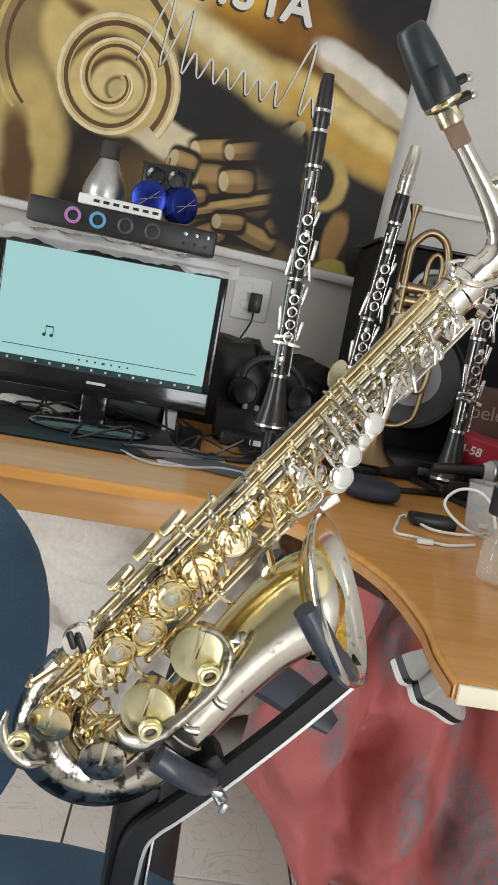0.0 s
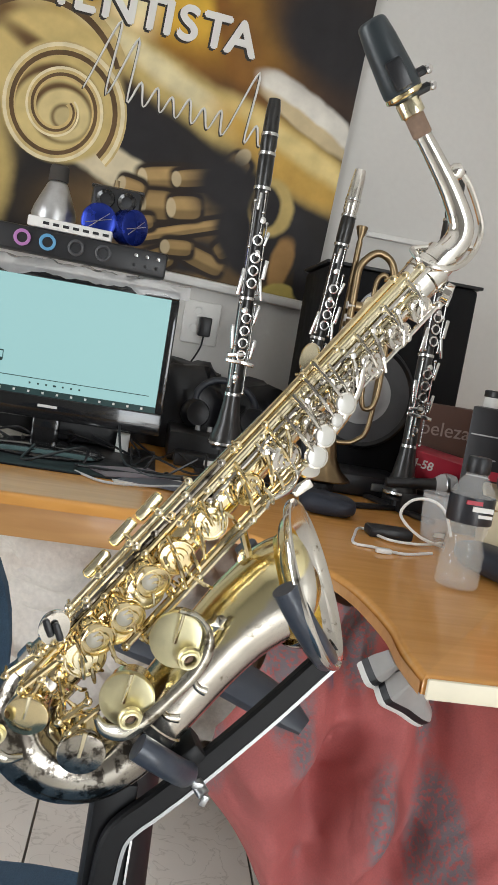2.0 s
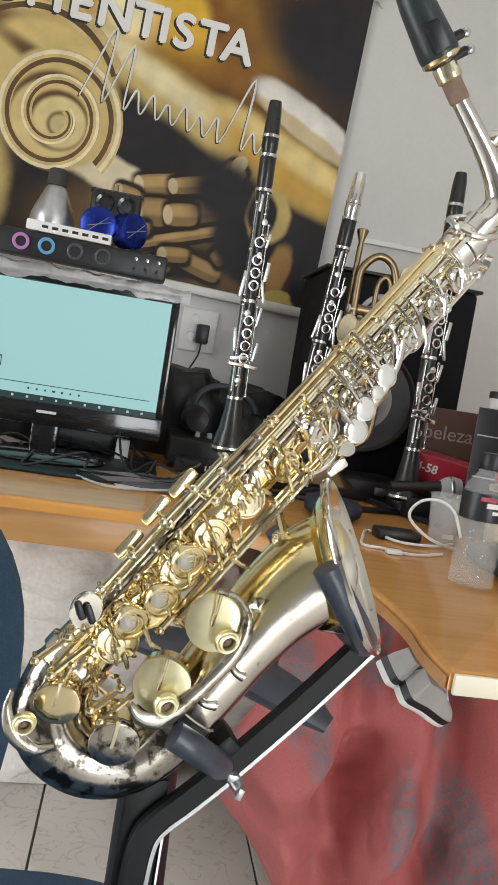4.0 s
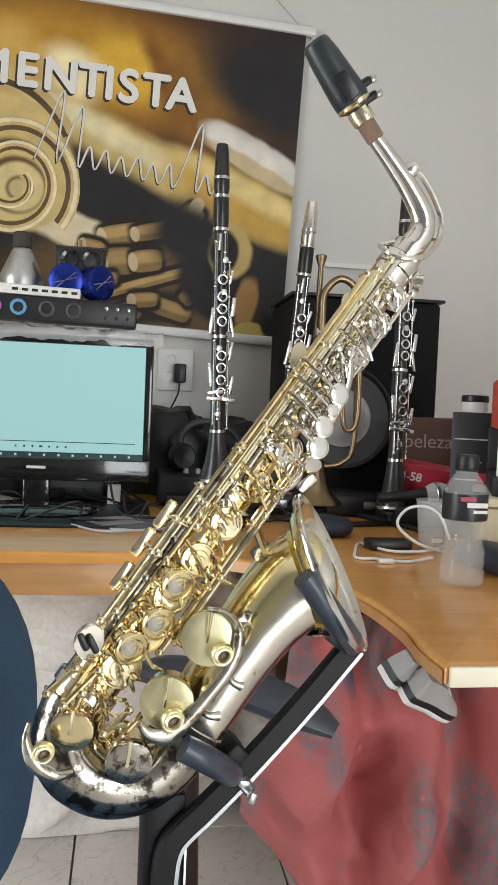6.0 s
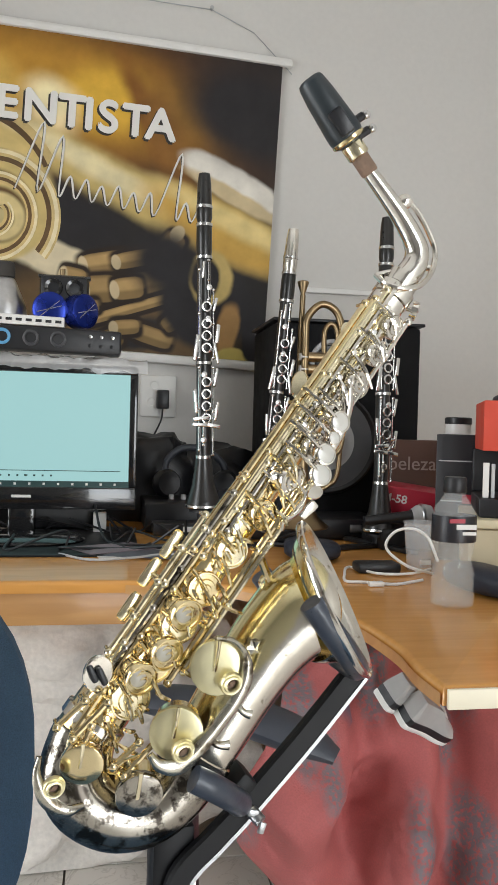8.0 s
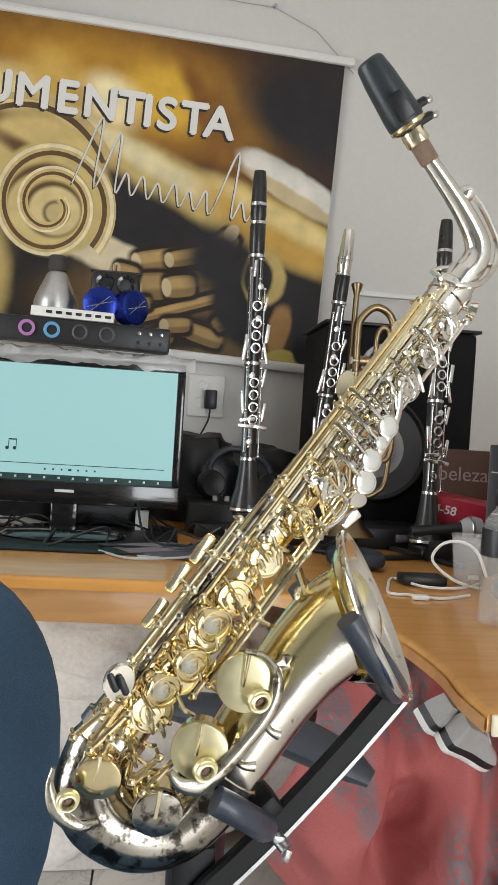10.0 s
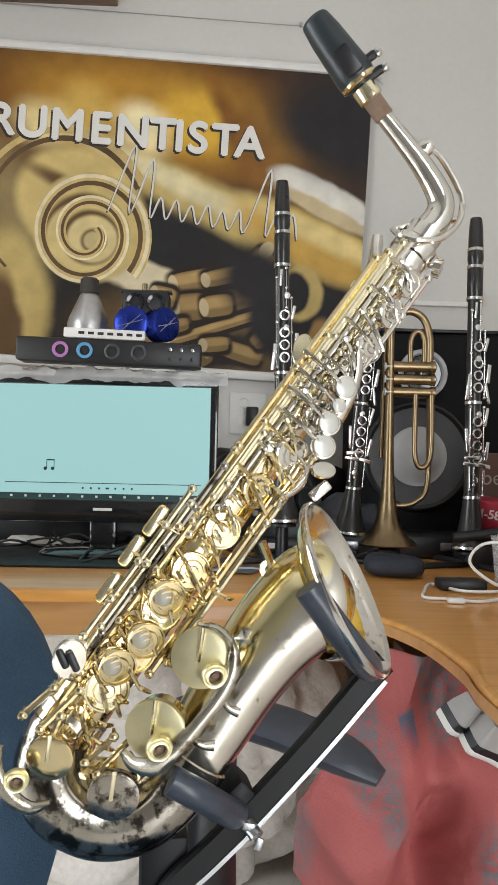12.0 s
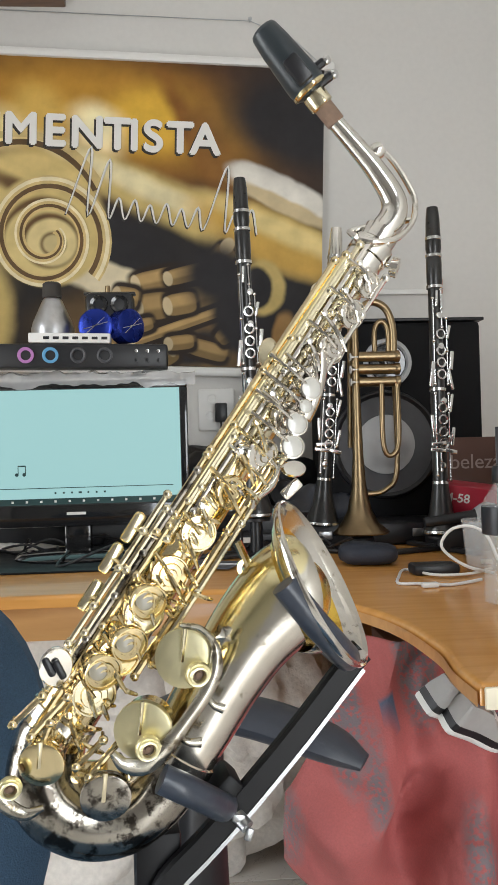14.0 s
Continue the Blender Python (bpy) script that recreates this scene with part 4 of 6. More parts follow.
flat_bar("main_bar", BAR, (-0.0085, 0.0085), -0.0045, 0.0025, TUBE, "flat black steel bar")
flat_bar("edge_trim", BAR[1:], (-0.0089, -0.0085), -0.0043, 0.001, ZINC)
ux, vx = -0.045, -0.331
top_u, top_v = -0.048, -0.221
box("sleeve", (0.03, 0.022, top_v - foot_z - 0.03), (top_u + 0.001, 0.016, (top_v + foot_z + 0.03) / 2), TUBE, stand, 0.003)
box("sleeve_trim", (0.0016, 0.004, top_v - foot_z - 0.05), (top_u + 0.0155, 0.004, (top_v + foot_z + 0.03) / 2), STEEL, stand, 0)
for a in (200, 320, 80):
    c, d = math.cos(radians(a)), math.sin(radians(a))
    tube("leg", [(ux, 0, vx), (ux + 0.05 * c, 0.05 * d, vx - 0.008), (ux + 0.1 * c, 0.1 * d, foot_z + 0.014)], 0.008, TUBE, stand, 10, 3)
    tube("rubber_foot", [(ux + 0.09 * c, 0.09 * d, foot_z + 0.018), (ux + 0.108 * c, 0.108 * d, foot_z + 0.011)], 0.011, RUBBER, stand, 12)
tube("post", [(ux, 0, vx + 0.02), (ux, 0, foot_z + 0.03)], 0.011, TUBE, stand, 12)
# Padded U of the bell, then that of the bow.
for points, r in ((((0.027, -0.05, -0.056), (0.043, -0.05, -0.077), (0.059, -0.042, -0.095), (0.075, -0.02, -0.111)), 0.0086), (((-0.049, -0.05, -0.163), (-0.035, -0.05, -0.171), (-0.02, -0.038, -0.184), (-0.007, -0.015, -0.199)), 0.0086)):
    front = [(u, y, v) for u, y, v in points]
    tube("cradle", front + [(u, -y, v) for u, y, v in reversed(front)], r, FOAM, stand, 16, 6, "grey-black foam cradle")
wu, wv = 0.001, -0.205
box("clamp", (0.014, 0.03, 0.026), (0, 0, 0), TUBE, stand, 0.003, m=Matrix.Translation((wu - 0.008, 0, wv + 0.012)) @ Matrix.Rotation(radians(45), 4, "Y"))
bm = bmesh.new()
add_lathe(bm, [(0, 0), (0.0045, 0), (0.0045, 0.01), (0, 0.01)], aim((wu, -0.016, wv), (0.5, -0.7, -0.5)), 10)
for s in (-1, 1):
    add_box(bm, (0.008, 0.0022, 0.005), (s * 0.005, 0, 0.004), 0.001, Matrix.Translation((wu + 0.004, -0.022, wv - 0.004)) @ Matrix.Rotation(radians(50 * s + 60), 4, "Y"))
part("wing_nut", bm, ZINC, stand, "zinc wing nut")

# ---- alto saxophone ----
sax = thing("alto_saxophone", "worn gold and silver alto saxophone resting in its stand", "saxophone", SAX)
TOP, BOT = Vector((0.106, 0.0, 0.157)), Vector((-0.114, 0.0, -0.152))
WAY = (BOT - TOP).normalized()
SIDE = Vector((-WAY.z, 0, WAY.x))
BODY = (BOT - TOP).length


def on_body(s, lat=0.0, out=0.0):
    """A place at the share s of the body's length, lat metres to the bell's side, out metres to the front of its axis."""
    return TOP + WAY * (s * BODY) + SIDE * lat + Vector((0, -out, 0))


def body_r(s):
    return 0.0118 + 0.0085 * s


tube("body_tube", [on_body(k / 10) for k in range(4, 11)], [body_r(k / 10) for k in range(4, 11)], GOLD, sax, 40, 1, "gold lacquered body tube")
tube("upper_body_tube", [on_body(k / 10) for k in range(5)], [body_r(k / 10) for k in range(5)], PALE, sax, 40, 1, "pale worn upper body tube")
tube("bow", [on_body(0.99), on_body(1.0), (-0.118, 0.0, -0.173), (-0.11, 0.0, -0.191), (-0.09, 0.0, -0.203), (-0.067, 0.0, -0.202), (-0.047, 0.0, -0.188), (-0.033, 0.0, -0.169)], [0.0203, 0.0206, 0.0222, 0.0235, 0.024, 0.024, 0.0236, 0.023], TARNISH, sax, 40, 6, "tarnished silver bow")
tube("bow_inlay", [(-0.102, 0.0, -0.151), (-0.105, 0.0, -0.17), (-0.096, 0.0, -0.181), (-0.082, 0.0, -0.183), (-0.065, 0.0, -0.175)], [0.012, 0.0135, 0.0155, 0.0155, 0.012], GOLD, sax, 24, 5, "gold band on the inner bow")


def bell_metal():
    """Silver plate that gives way to bare gold brass on the inner side of the bell."""
    m = worn_metal("bell_plate", (0.8, 0.76, 0.68), (0.3, 0.26, 0.2), 0.17, 0.345)
    n, l = m.node_tree.nodes, m.node_tree.links
    b = n["Principled BSDF"]
    base = b.inputs["Base Color"].links[0].from_socket
    tc, dot, rg, mx, wob = n.new("ShaderNodeTexCoord"), n.new("ShaderNodeVectorMath"), n.new("ShaderNodeMapRange"), n.new("ShaderNodeMix"), n.new("ShaderNodeTexNoise")
    dot.operation = "DOT_PRODUCT"
    c, d = Vector((-0.02, 0.0, -0.149)), Vector((0.039, 0.0, -0.074))
    side = Vector((-(d - c).z, 0, (d - c).x)).normalized()
    dot.inputs[1].default_value = side
    wob.inputs["Scale"].default_value = 45
    add = n.new("ShaderNodeMath")
    add.operation = "MULTIPLY_ADD"
    add.inputs[1].default_value = 0.02
    l.new(tc.outputs["Object"], wob.inputs["Vector"]), l.new(wob.outputs[0], add.inputs[0]), l.new(dot.outputs["Value"], add.inputs[2])
    l.new(tc.outputs["Object"], dot.inputs[0]), l.new(add.outputs[0], rg.inputs["Value"])
    rg.inputs["From Min"].default_value, rg.inputs["From Max"].default_value = side.dot(c) + 0.021, side.dot(c) + 0.024
    mx.data_type = "RGBA"
    mx.inputs["B"].default_value = (0.93, 0.83, 0.48, 1)
    l.new(rg.outputs[0], mx.inputs["Factor"]), l.new(base, mx.inputs["A"]), l.new(mx.outputs["Result"], b.inputs["Base Color"])
    return m


TIP = Vector((0.82, -0.4, 0.46)).normalized()
bell_path = [Vector(p) for p in ((-0.033, 0.0, -0.169), (-0.02, 0.0, -0.149), (-0.002, 0.0, -0.121), (0.018, 0.0, -0.094), (0.039, 0.0, -0.074))]
RIM = Vector((0.067, 0.0, -0.062)) + Vector((0, -0.006, 0))
bell_in = bell_path + [RIM - TIP * 0.02, RIM - TIP * 0.004]
bm = bmesh.new()
add_tube(bm, bell_in, [0.023, 0.0242, 0.026, 0.0292, 0.034, 0.042, 0.0545], 48, 7, False)
part("bell", bm, bell_metal(), sax, "bell with a gold throat and silver plated outer side")
bm = bmesh.new()
add_tube(bm, [p + (RIM - p) * 0.02 for p in bell_in[:-2]] + [RIM - TIP * 0.034], [0.0215, 0.0227, 0.0245, 0.0268, 0.0295, 0.031], 48, 7, False)
BELL_GOLD = worn_metal("bell_gold", (0.92, 0.62, 0.12), (0.5, 0.3, 0.06), 0.26, 0.36)
part("bell_lining", bm, BELL_GOLD, sax, "yellow gold inside of the bell")
rim_m = aim(RIM - TIP * 0.004, TIP)
lathe("bell_flare", [(0.0285, -0.045), (0.0305, -0.036), (0.0325, -0.028), (0.036, -0.02), (0.0415, -0.0115), (0.0452, -0.0078)], BELL_GOLD, sax, rim_m, 56, "yellow gold inner flare of the bell")
lathe("bell_rim", [(0.0452, -0.0078), (0.049, -0.004), (0.053, -0.0005), (0.0565, 0.0022), (0.0582, 0.003), (0.0596, 0.002), (0.0598, -0.0005), (0.0585, -0.0025), (0.0555, -0.0035)], SILVER, sax, rim_m, 64, "mottled silver bell rim")
# The front of the bell shows bare gold between hand-cut leaves.
lathe("bow_ring", [(0.0228, -0.004), (0.0248, -0.003), (0.0248, 0.003), (0.0228, 0.004)], SILVER, sax, aim(bell_path[0], bell_path[1] - bell_path[0]), 40)
lathe("body_ring", [(body_r(1) - 0.001, -0.005), (body_r(1) + 0.002, -0.004), (body_r(1) + 0.002, 0.004), (body_r(1) - 0.001, 0.005)], SILVER, sax, aim(on_body(0.96), WAY), 40)

# Neck, its octave key, cork, mouthpiece and cap.
neck_pts = [(0.105, 0.0, 0.155), (0.113, 0.0, 0.167), (0.122, 0.0, 0.178), (0.125, 0.0, 0.188), (0.122, 0.0, 0.198), (0.111, 0.0, 0.214), (0.097, 0.0, 0.23), (0.084, 0.0, 0.244)]
tube("neck", neck_pts, [0.0098, 0.0098, 0.0096, 0.009, 0.0082, 0.0072, 0.0063, 0.0056], SILVER, sax, 24, 8, "bare silver neck")
for s, r in ((-0.03, 0.0125), (0.0, 0.0145), (0.03, 0.0138)):
    lathe("neck_collar", [(r - 0.004, -0.006), (r, -0.005), (r, 0.005), (r - 0.004, 0.006)], SILVER, sax, aim(on_body(s), WAY), 32)
tube("octave_ring", [(0.092, 0.0, 0.17), (0.093, -0.014, 0.162), (0.105, -0.018, 0.159), (0.121, -0.014, 0.163), (0.136, -0.004, 0.177), (0.14, 0.0, 0.192), (0.135, 0.0, 0.204), (0.125, 0.0, 0.219), (0.116, 0.0, 0.227)], 0.0021, SILVER, sax, 8, 5)
tube("octave_loop", [(0.092, 0.0, 0.17), (0.102, 0.0, 0.173), (0.121, 0.0, 0.176), (0.139, 0.0, 0.18)], 0.002, SILVER, sax, 8, 4)
lathe("octave_pad", [(0, -0.003), (0.0055, -0.003), (0.006, 0), (0.004, 0.004), (0, 0.005)], SILVER, sax, aim((0.114, 0.0, 0.226), (0.7, -0.3, 0.6)), 16)
lathe("neck_screw", [(0.002, -0.014), (0.002, 0.004), (0.007, 0.004), (0.007, 0.009), (0, 0.01)], SILVER, sax, aim((0.117, 0.0, 0.148), (0.8, -0.4, -0.3)), 12)
NECK_END, CAP_TIP = Vector((0.08, 0.0, 0.249)), Vector((0.035, 0.0, 0.303))
MW = (CAP_TIP - NECK_END).normalized()
ML = (CAP_TIP - NECK_END).length
mm = aim(NECK_END, MW)
lathe("cork_sleeve", [(0.0058, -0.008), (0.0066, -0.007), (0.0066, 0.012), (0.0058, 0.012)], CORK, sax, mm, 20)
lathe("shank_ring", [(0.0068, 0.006), (0.0082, 0.007), (0.0082, 0.016), (0.007, 0.018)], PALE, sax, mm, 24, "gold ring on the mouthpiece shank")
lathe("mouthpiece_cap", [(0.008, 0.0172), (0.0115, 0.019), (0.013, 0.024), (0.0129, ML * 0.42), (0.0112, ML * 0.8), (0.0098, ML * 0.955), (0.0088, ML * 0.985), (0.0068, ML), (0.004, ML * 0.985), (0, ML * 0.98)], material("black_ebonite", (0.022, 0.029, 0.033), 0.35, amount=0.15), sax, mm, 32, "black tapered mouthpiece cap")
lathe("ligature_edge", [(0.0112, 0.0185), (0.0128, 0.0195), (0.0128, 0.0215), (0.012, 0.0225)], GOLD, sax, mm, 28)
bm = bmesh.new()
add_box(bm, (0.007, 0.011, 0.019), (0.0135, 0, 0.033), 0.0018, mm @ Matrix.Rotation(radians(-20), 4, "Z"))
part("ligature_bracket", bm, BLACK, sax, "black ligature bracket")
for px, pz in ((0.076, 0.281), (0.081, 0.272)):
    lig = tube("ligature_post", [(px - 0.009, -0.004, pz - 0.006), (px - 0.001, -0.006, pz)], 0.003, BLACK, sax, 8)
    lathe("ligature_screw", [(0.0014, -0.006), (0.0014, 0), (0.0028, 0.0008), (0.0032, 0.0028), (0.002, 0.0042), (0, 0.0042)], STEEL, lig, aim((px, -0.006, pz), (0.35, -0.9, 0.2)), 14)


# Keys.
def key_cup(u, v, out, r, mat, tilt=(0, -1, 0), name="key_cup"):
    prof = [(r * 0.94, -0.0065), (r * 0.98, -0.005), (r, -0.004), (r, 0.0), (r * 0.97, 0.0007), (r * 0.9, 0.0008), (r * 0.85, -0.0004), (r * 0.62, -0.0002), (r * 0.56, 0.0012), (r * 0.34, 0.0014), (r * 0.28, 0.0026), (0, 0.0028)] if name == "key_cup" else [(r * 0.94, -0.0065), (r, -0.0045), (r, 0.0), (r * 0.985, 0.0006), (r * 0.95, 0.0008), (r * 0.5, 0.0011), (0, 0.0012)]
    m = aim((u, -out, v), tilt)
    cup = lathe(name, prof, mat, sax, m, 24)
    lathe("tone_hole", [(r * 0.8, -0.02), (r * 0.8, -0.008), (r * 0.86, -0.0068), (r * 0.9, -0.02)], GOLD, cup, m, 20)
    lathe("key_pad", [(0, -0.0062), (r * 0.9, -0.0062), (r * 0.9, -0.004)], CORK, cup, m, 18)
    return cup


DULL = material("dull_pearl", (0.36, 0.33, 0.26), 0.3, amount=0.1)


def pearl(u, v, out, r, rim=SILVER, face=PEARL):
    m = aim((u, -out, v), (0.1, -1, 0.1))
    holder = lathe("touch_rim", [(r * 0.7, -0.004), (r, -0.002), (r, 0.001), (r * 0.86, 0.0014), (r * 0.84, 0)], rim, sax, m, 20)
    lathe("pearl", [(0, 0.0012), (r * 0.5, 0.001), (r * 0.86, 0.0004), (r * 0.86, -0.002), (0, -0.002)], face, holder, m, 20, "pale pearl button")


def rod(a, b, r=0.0021, mat=GOLD, balls=4):
    a, b = Vector(a), Vector(b)
    ob = tube("hinge_rod", [a, b], r, mat, sax, 8)
    for k in range(balls):
        t = k / max(1, balls - 1)
        p = a.lerp(b, t)
        bm = bmesh.new()
        add_lathe(bm, [(0.0012, -0.01), (0.0012, 0), (0.0022, 0.0004), (0.003, 0.0022), (0.0027, 0.004), (0.0014, 0.005), (0, 0.0052)], aim(p + Vector((0, 0.002, 0)), (0, -1, 0)), 10)
        part("post", bm, mat, ob)


def arm(a, b, w=0.004, mat=GOLD, lift=0.004):
    a, b = Vector(a), Vector(b)
    mid = a.lerp(b, 0.5) + Vector((0, -lift, 0))
    tube("key_arm", [a, mid, b], [w * 0.55, w * 0.5, w * 0.6], mat, sax, 8, 4, flat=0.6)


# Front stack of cups down the body, with an arm to the long rod on the left.
for k, (s, lat, r) in enumerate(((0.07, 0.009, 0.009), (0.13, 0.0105, 0.0098), (0.2, 0.0115, 0.0106), (0.27, 0.012, 0.011), (0.345, 0.0125, 0.0115), (0.42, 0.0115, 0.0118), (0.5, 0.008, 0.011), (0.585, 0.004, 0.0115), (0.665, 0.003, 0.012), (0.74, 0.003, 0.0125), (0.815, 0.004, 0.013), (0.885, 0.004, 0.0135))):
    p = on_body(s, lat, body_r(s) + 0.007)
    key_cup(p.x, p.z, -p.y, r, SILVER if k < 6 else (PALE if k % 2 else GOLD), (0.45, -1, -0.3) if k < 7 else (0.15, -1, -0.12))
    q = on_body(s - 0.015, -0.011, body_r(s) + 0.006)
    arm((p.x, p.y - 0.004, p.z), q, 0.0034, SILVER if k < 5 else GOLD)
for lat, s0, s1, r, mat, balls in ((-0.0145, 0.05, 0.58, 0.0021, GOLD, 4), (-0.0255, 0.56, 0.84, 0.0018, PALE, 5), (-0.018, 0.5, 0.9, 0.0022, TARNISH, 6), (-0.0105, 0.02, 0.62, 0.002, PALE, 7), (-0.0062, 0.0, 0.56, 0.0019, SILVER, 3), (-0.0018, 0.06, 0.5, 0.0018, PALE, 6), (-0.0185, 0.07, 0.47, 0.0021, GOLD, 3), (-0.0125, 0.05, 0.55, 0.0023, PALE, 2), (0.003, 0.05, 0.42, 0.0018, SILVER, 5), (-0.0185, 0.3, 0.62, 0.0018, GOLD, 3), (-0.014, 0.6, 0.98, 0.0021, GOLD, 5), (-0.021, 0.58, 0.93, 0.0019, PALE, 4), (0.019, 0.42, 0.83, 0.0024, GOLD, 4), (0.0235, 0.4, 0.8, 0.0022, PALE, 4), (0.016, 0.04, 0.36, 0.0018, SILVER, 5)):
    rod(on_body(s0, lat, body_r(s0) + 0.004), on_body(s1, lat, body_r(s1) + 0.004), r, mat, balls)
# Pearl touches.
for px, pz, r in ((0.053, 0.062, 0.0075), (0.049, 0.051, 0.0048), (0.043, 0.04, 0.0075), (0.04, 0.026, 0.0078)):
    pearl(px, pz, 0.03, r)
    arm((px, -0.028, pz), (px - 0.024, -0.024, pz + 0.022), 0.0045, SILVER)
for (px, pz), r in (((-0.055, -0.063), 0.0078), ((-0.067, -0.087), 0.0078), ((-0.083, -0.102), 0.0078)):
    key_cup(px + 0.003, pz - 0.002, 0.034, 0.0115, GOLD, (0.3, -1, -0.3))
    pearl(px, pz, 0.0365, r * 0.8, GOLD, DULL)
# Long levers on the side facing the bell.
for pts, w in ((((0.07, -0.024, 0.093), (0.07, -0.024, 0.073), (0.065, -0.024, 0.055), (0.058, -0.024, 0.043)), 0.0038), (((0.063, -0.024, 0.085), (0.065, -0.024, 0.069), (0.06, -0.024, 0.057)), 0.0032), (((0.039, -0.024, 0.015), (0.034, -0.024, 0.002), (0.023, -0.024, -0.006), (0.02, -0.024, -0.012)), 0.0046), (((0.031, -0.024, 0.021), (0.037, -0.024, 0.01), (0.028, -0.024, -0.002)), 0.004)):
    tube("side_lever", [(u - 0.006, -0.022, v) for u, y, v in pts], [w * 0.7, w, w, w * 1.3][: len(pts)], SILVER, sax, 10, 5, flat=0.5)
for px, pz, wx in ((0.075, 0.11, 0.005), (0.064, 0.126, 0.004), (0.03, 0.087, 0.0055)):
    lathe("palm_key", [(0, 0.002), (wx, 0.001), (wx * 1.2, -0.001), (wx, -0.003), (0, -0.003)], PALE, sax, aim((px, -0.012, pz), (-0.4, -0.8, 0.3)), 18, sy=1.7)
# Little-finger table and side keys on the outer side.
for px, pz in ((-0.059, -0.021), (-0.073, -0.039), (-0.086, -0.061)):
    box("side_key", (0.0075, 0.004, 0.021), (0, 0, 0), PALE, sax, 0.0025, m=Matrix.Translation((px, -0.016, pz)) @ Matrix.Rotation(radians(35), 4, "Y"))
    arm((px, -0.016, pz), (px + 0.016, -0.02, pz - 0.008), 0.0035, GOLD)
tu, tv = -0.11, -0.099
lathe("table_key", [(0, 0.0015), (0.0092, 0.0012), (0.01, 0.0002), (0.0098, -0.001), (0.009, -0.003), (0, -0.003)], SILVER, sax, aim((tu + 0.003, -0.03, tv), (0.25, -1, -0.2)), 22, sy=1.25)
for k in (-1, 1):
    box("roller", (0.0046, 0.004, 0.0125), (0, 0, 0), BLACK, sax, 0.0018, m=Matrix.Translation((tu + 0.002 + 0.003 * k, -0.0335, tv - 0.001 * k)) @ Matrix.Rotation(radians(-25), 4, "Y"))
SATIN = material("satin_brass", (0.86, 0.79, 0.5), 0.36, 1.0, grain=90, amount=0.12, bump=0.08, stains=25)
# Bell and bow keys with their wire guards.
GUARD = worn_metal("worn_guard_plate", (0.56, 0.53, 0.45), (0.16, 0.13, 0.09), 0.24, 0.42)


def plate(name, points, widths, out, thick, mat, label=""):
    """A flat curved plate that follows points (u, v), with a rounded lip."""
    pts = smooth_path([(u, 0, v) for u, v in points], 6)
    ws = [q.x for q in smooth_path([(w, 0, 0) for w in widths], 6)]
    bm = bmesh.new()
    prev = None
    for k, p in enumerate(pts):
        way = (pts[min(k + 1, len(pts) - 1)] - pts[max(k - 1, 0)]).normalized()
        across = Vector((-way.z, 0, way.x))
        ring = [bm.verts.new(p + across * ws[k] * q + Vector((0, -out - thick * y, 0))) for q, y in ((-0.5, 0), (-0.5, 0.45), (-0.3, 0.85), (0, 1), (0.3, 0.85), (0.5, 0.45), (0.5, 0))]
        if prev:
            for m in range(7):
                bm.faces.new((prev[m], prev[(m + 1) % 7], ring[(m + 1) % 7], ring[m]))
        else:
            bm.faces.new(ring[::-1])
        prev = ring
    bm.faces.new(prev)
    return part(name, bm, mat, sax, label)


for (px, pz), r, out, mat, tilt in (((-0.0325, -0.0975), 0.0178, 0.04, SATIN, (-0.2, -1, 0.08)), ((-0.0585, -0.138), 0.0172, 0.04, SATIN, (-0.28, -1, 0.02)), ((-0.0805, -0.176), 0.015, 0.037, TARNISH, (-0.05, -1, -0.2)), ((-0.1165, -0.153), 0.0135, 0.036, GOLD, (-0.2, -1, -0.2))):
    key_cup(px, pz, out, r, mat, tilt, "bell_key_cup")
    arm((px - r * 0.1, -out - 0.0012, pz - r * 0.1), (px + r * 0.02, -out - 0.0035, pz + r * 1.05), 0.0026, PALE, 0.0008)
for (px, pz), r, out in (((-0.0258, -0.1055), 0.0074, 0.0505), ((-0.056, -0.1455), 0.0074, 0.0505), ((-0.1335, -0.162), 0.0068, 0.0445)):
    m = aim((px, -out, pz), (0.15, -1, -0.15))
    gr = lathe("guard_ring", [(r * 0.46, -0.004), (r * 1.0, -0.003), (r * 1.05, -0.001), (r * 0.95, 0.0006), (r * 0.8, 0.0004), (r * 0.72, 0.0018), (r * 0.56, 0.002), (r * 0.46, 0.0002)], SATIN, sax, m, 24)
    lathe("guard_felt", [(0, -0.0005), (r * 0.2, -0.0003), (r * 0.26, -0.0018), (r * 0.5, -0.0018), (r * 0.5, -0.006), (0, -0.006)], CORK, gr, m, 14)
plate("bell_guard", [(-0.036, -0.0765), (-0.024, -0.0795), (-0.0155, -0.089), (-0.0152, -0.1035), (-0.0215, -0.1175), (-0.032, -0.131), (-0.0445, -0.1455), (-0.0575, -0.1555), (-0.0695, -0.1545), (-0.0765, -0.1465)], [0.003, 0.0042, 0.0055, 0.0085, 0.0085, 0.0078, 0.0095, 0.011, 0.008, 0.004], 0.0455, 0.0038, GUARD, "worn silver key guard plate")
plate("guard_foot", [(-0.0215, -0.1175), (-0.0165, -0.1255), (-0.0105, -0.1285)], [0.004, 0.0045, 0.006], 0.043, 0.003, GUARD)
plate("guard_foot", [(-0.0395, -0.14), (-0.032, -0.146), (-0.0245, -0.147)], [0.004, 0.0045, 0.006], 0.043, 0.003, GUARD)
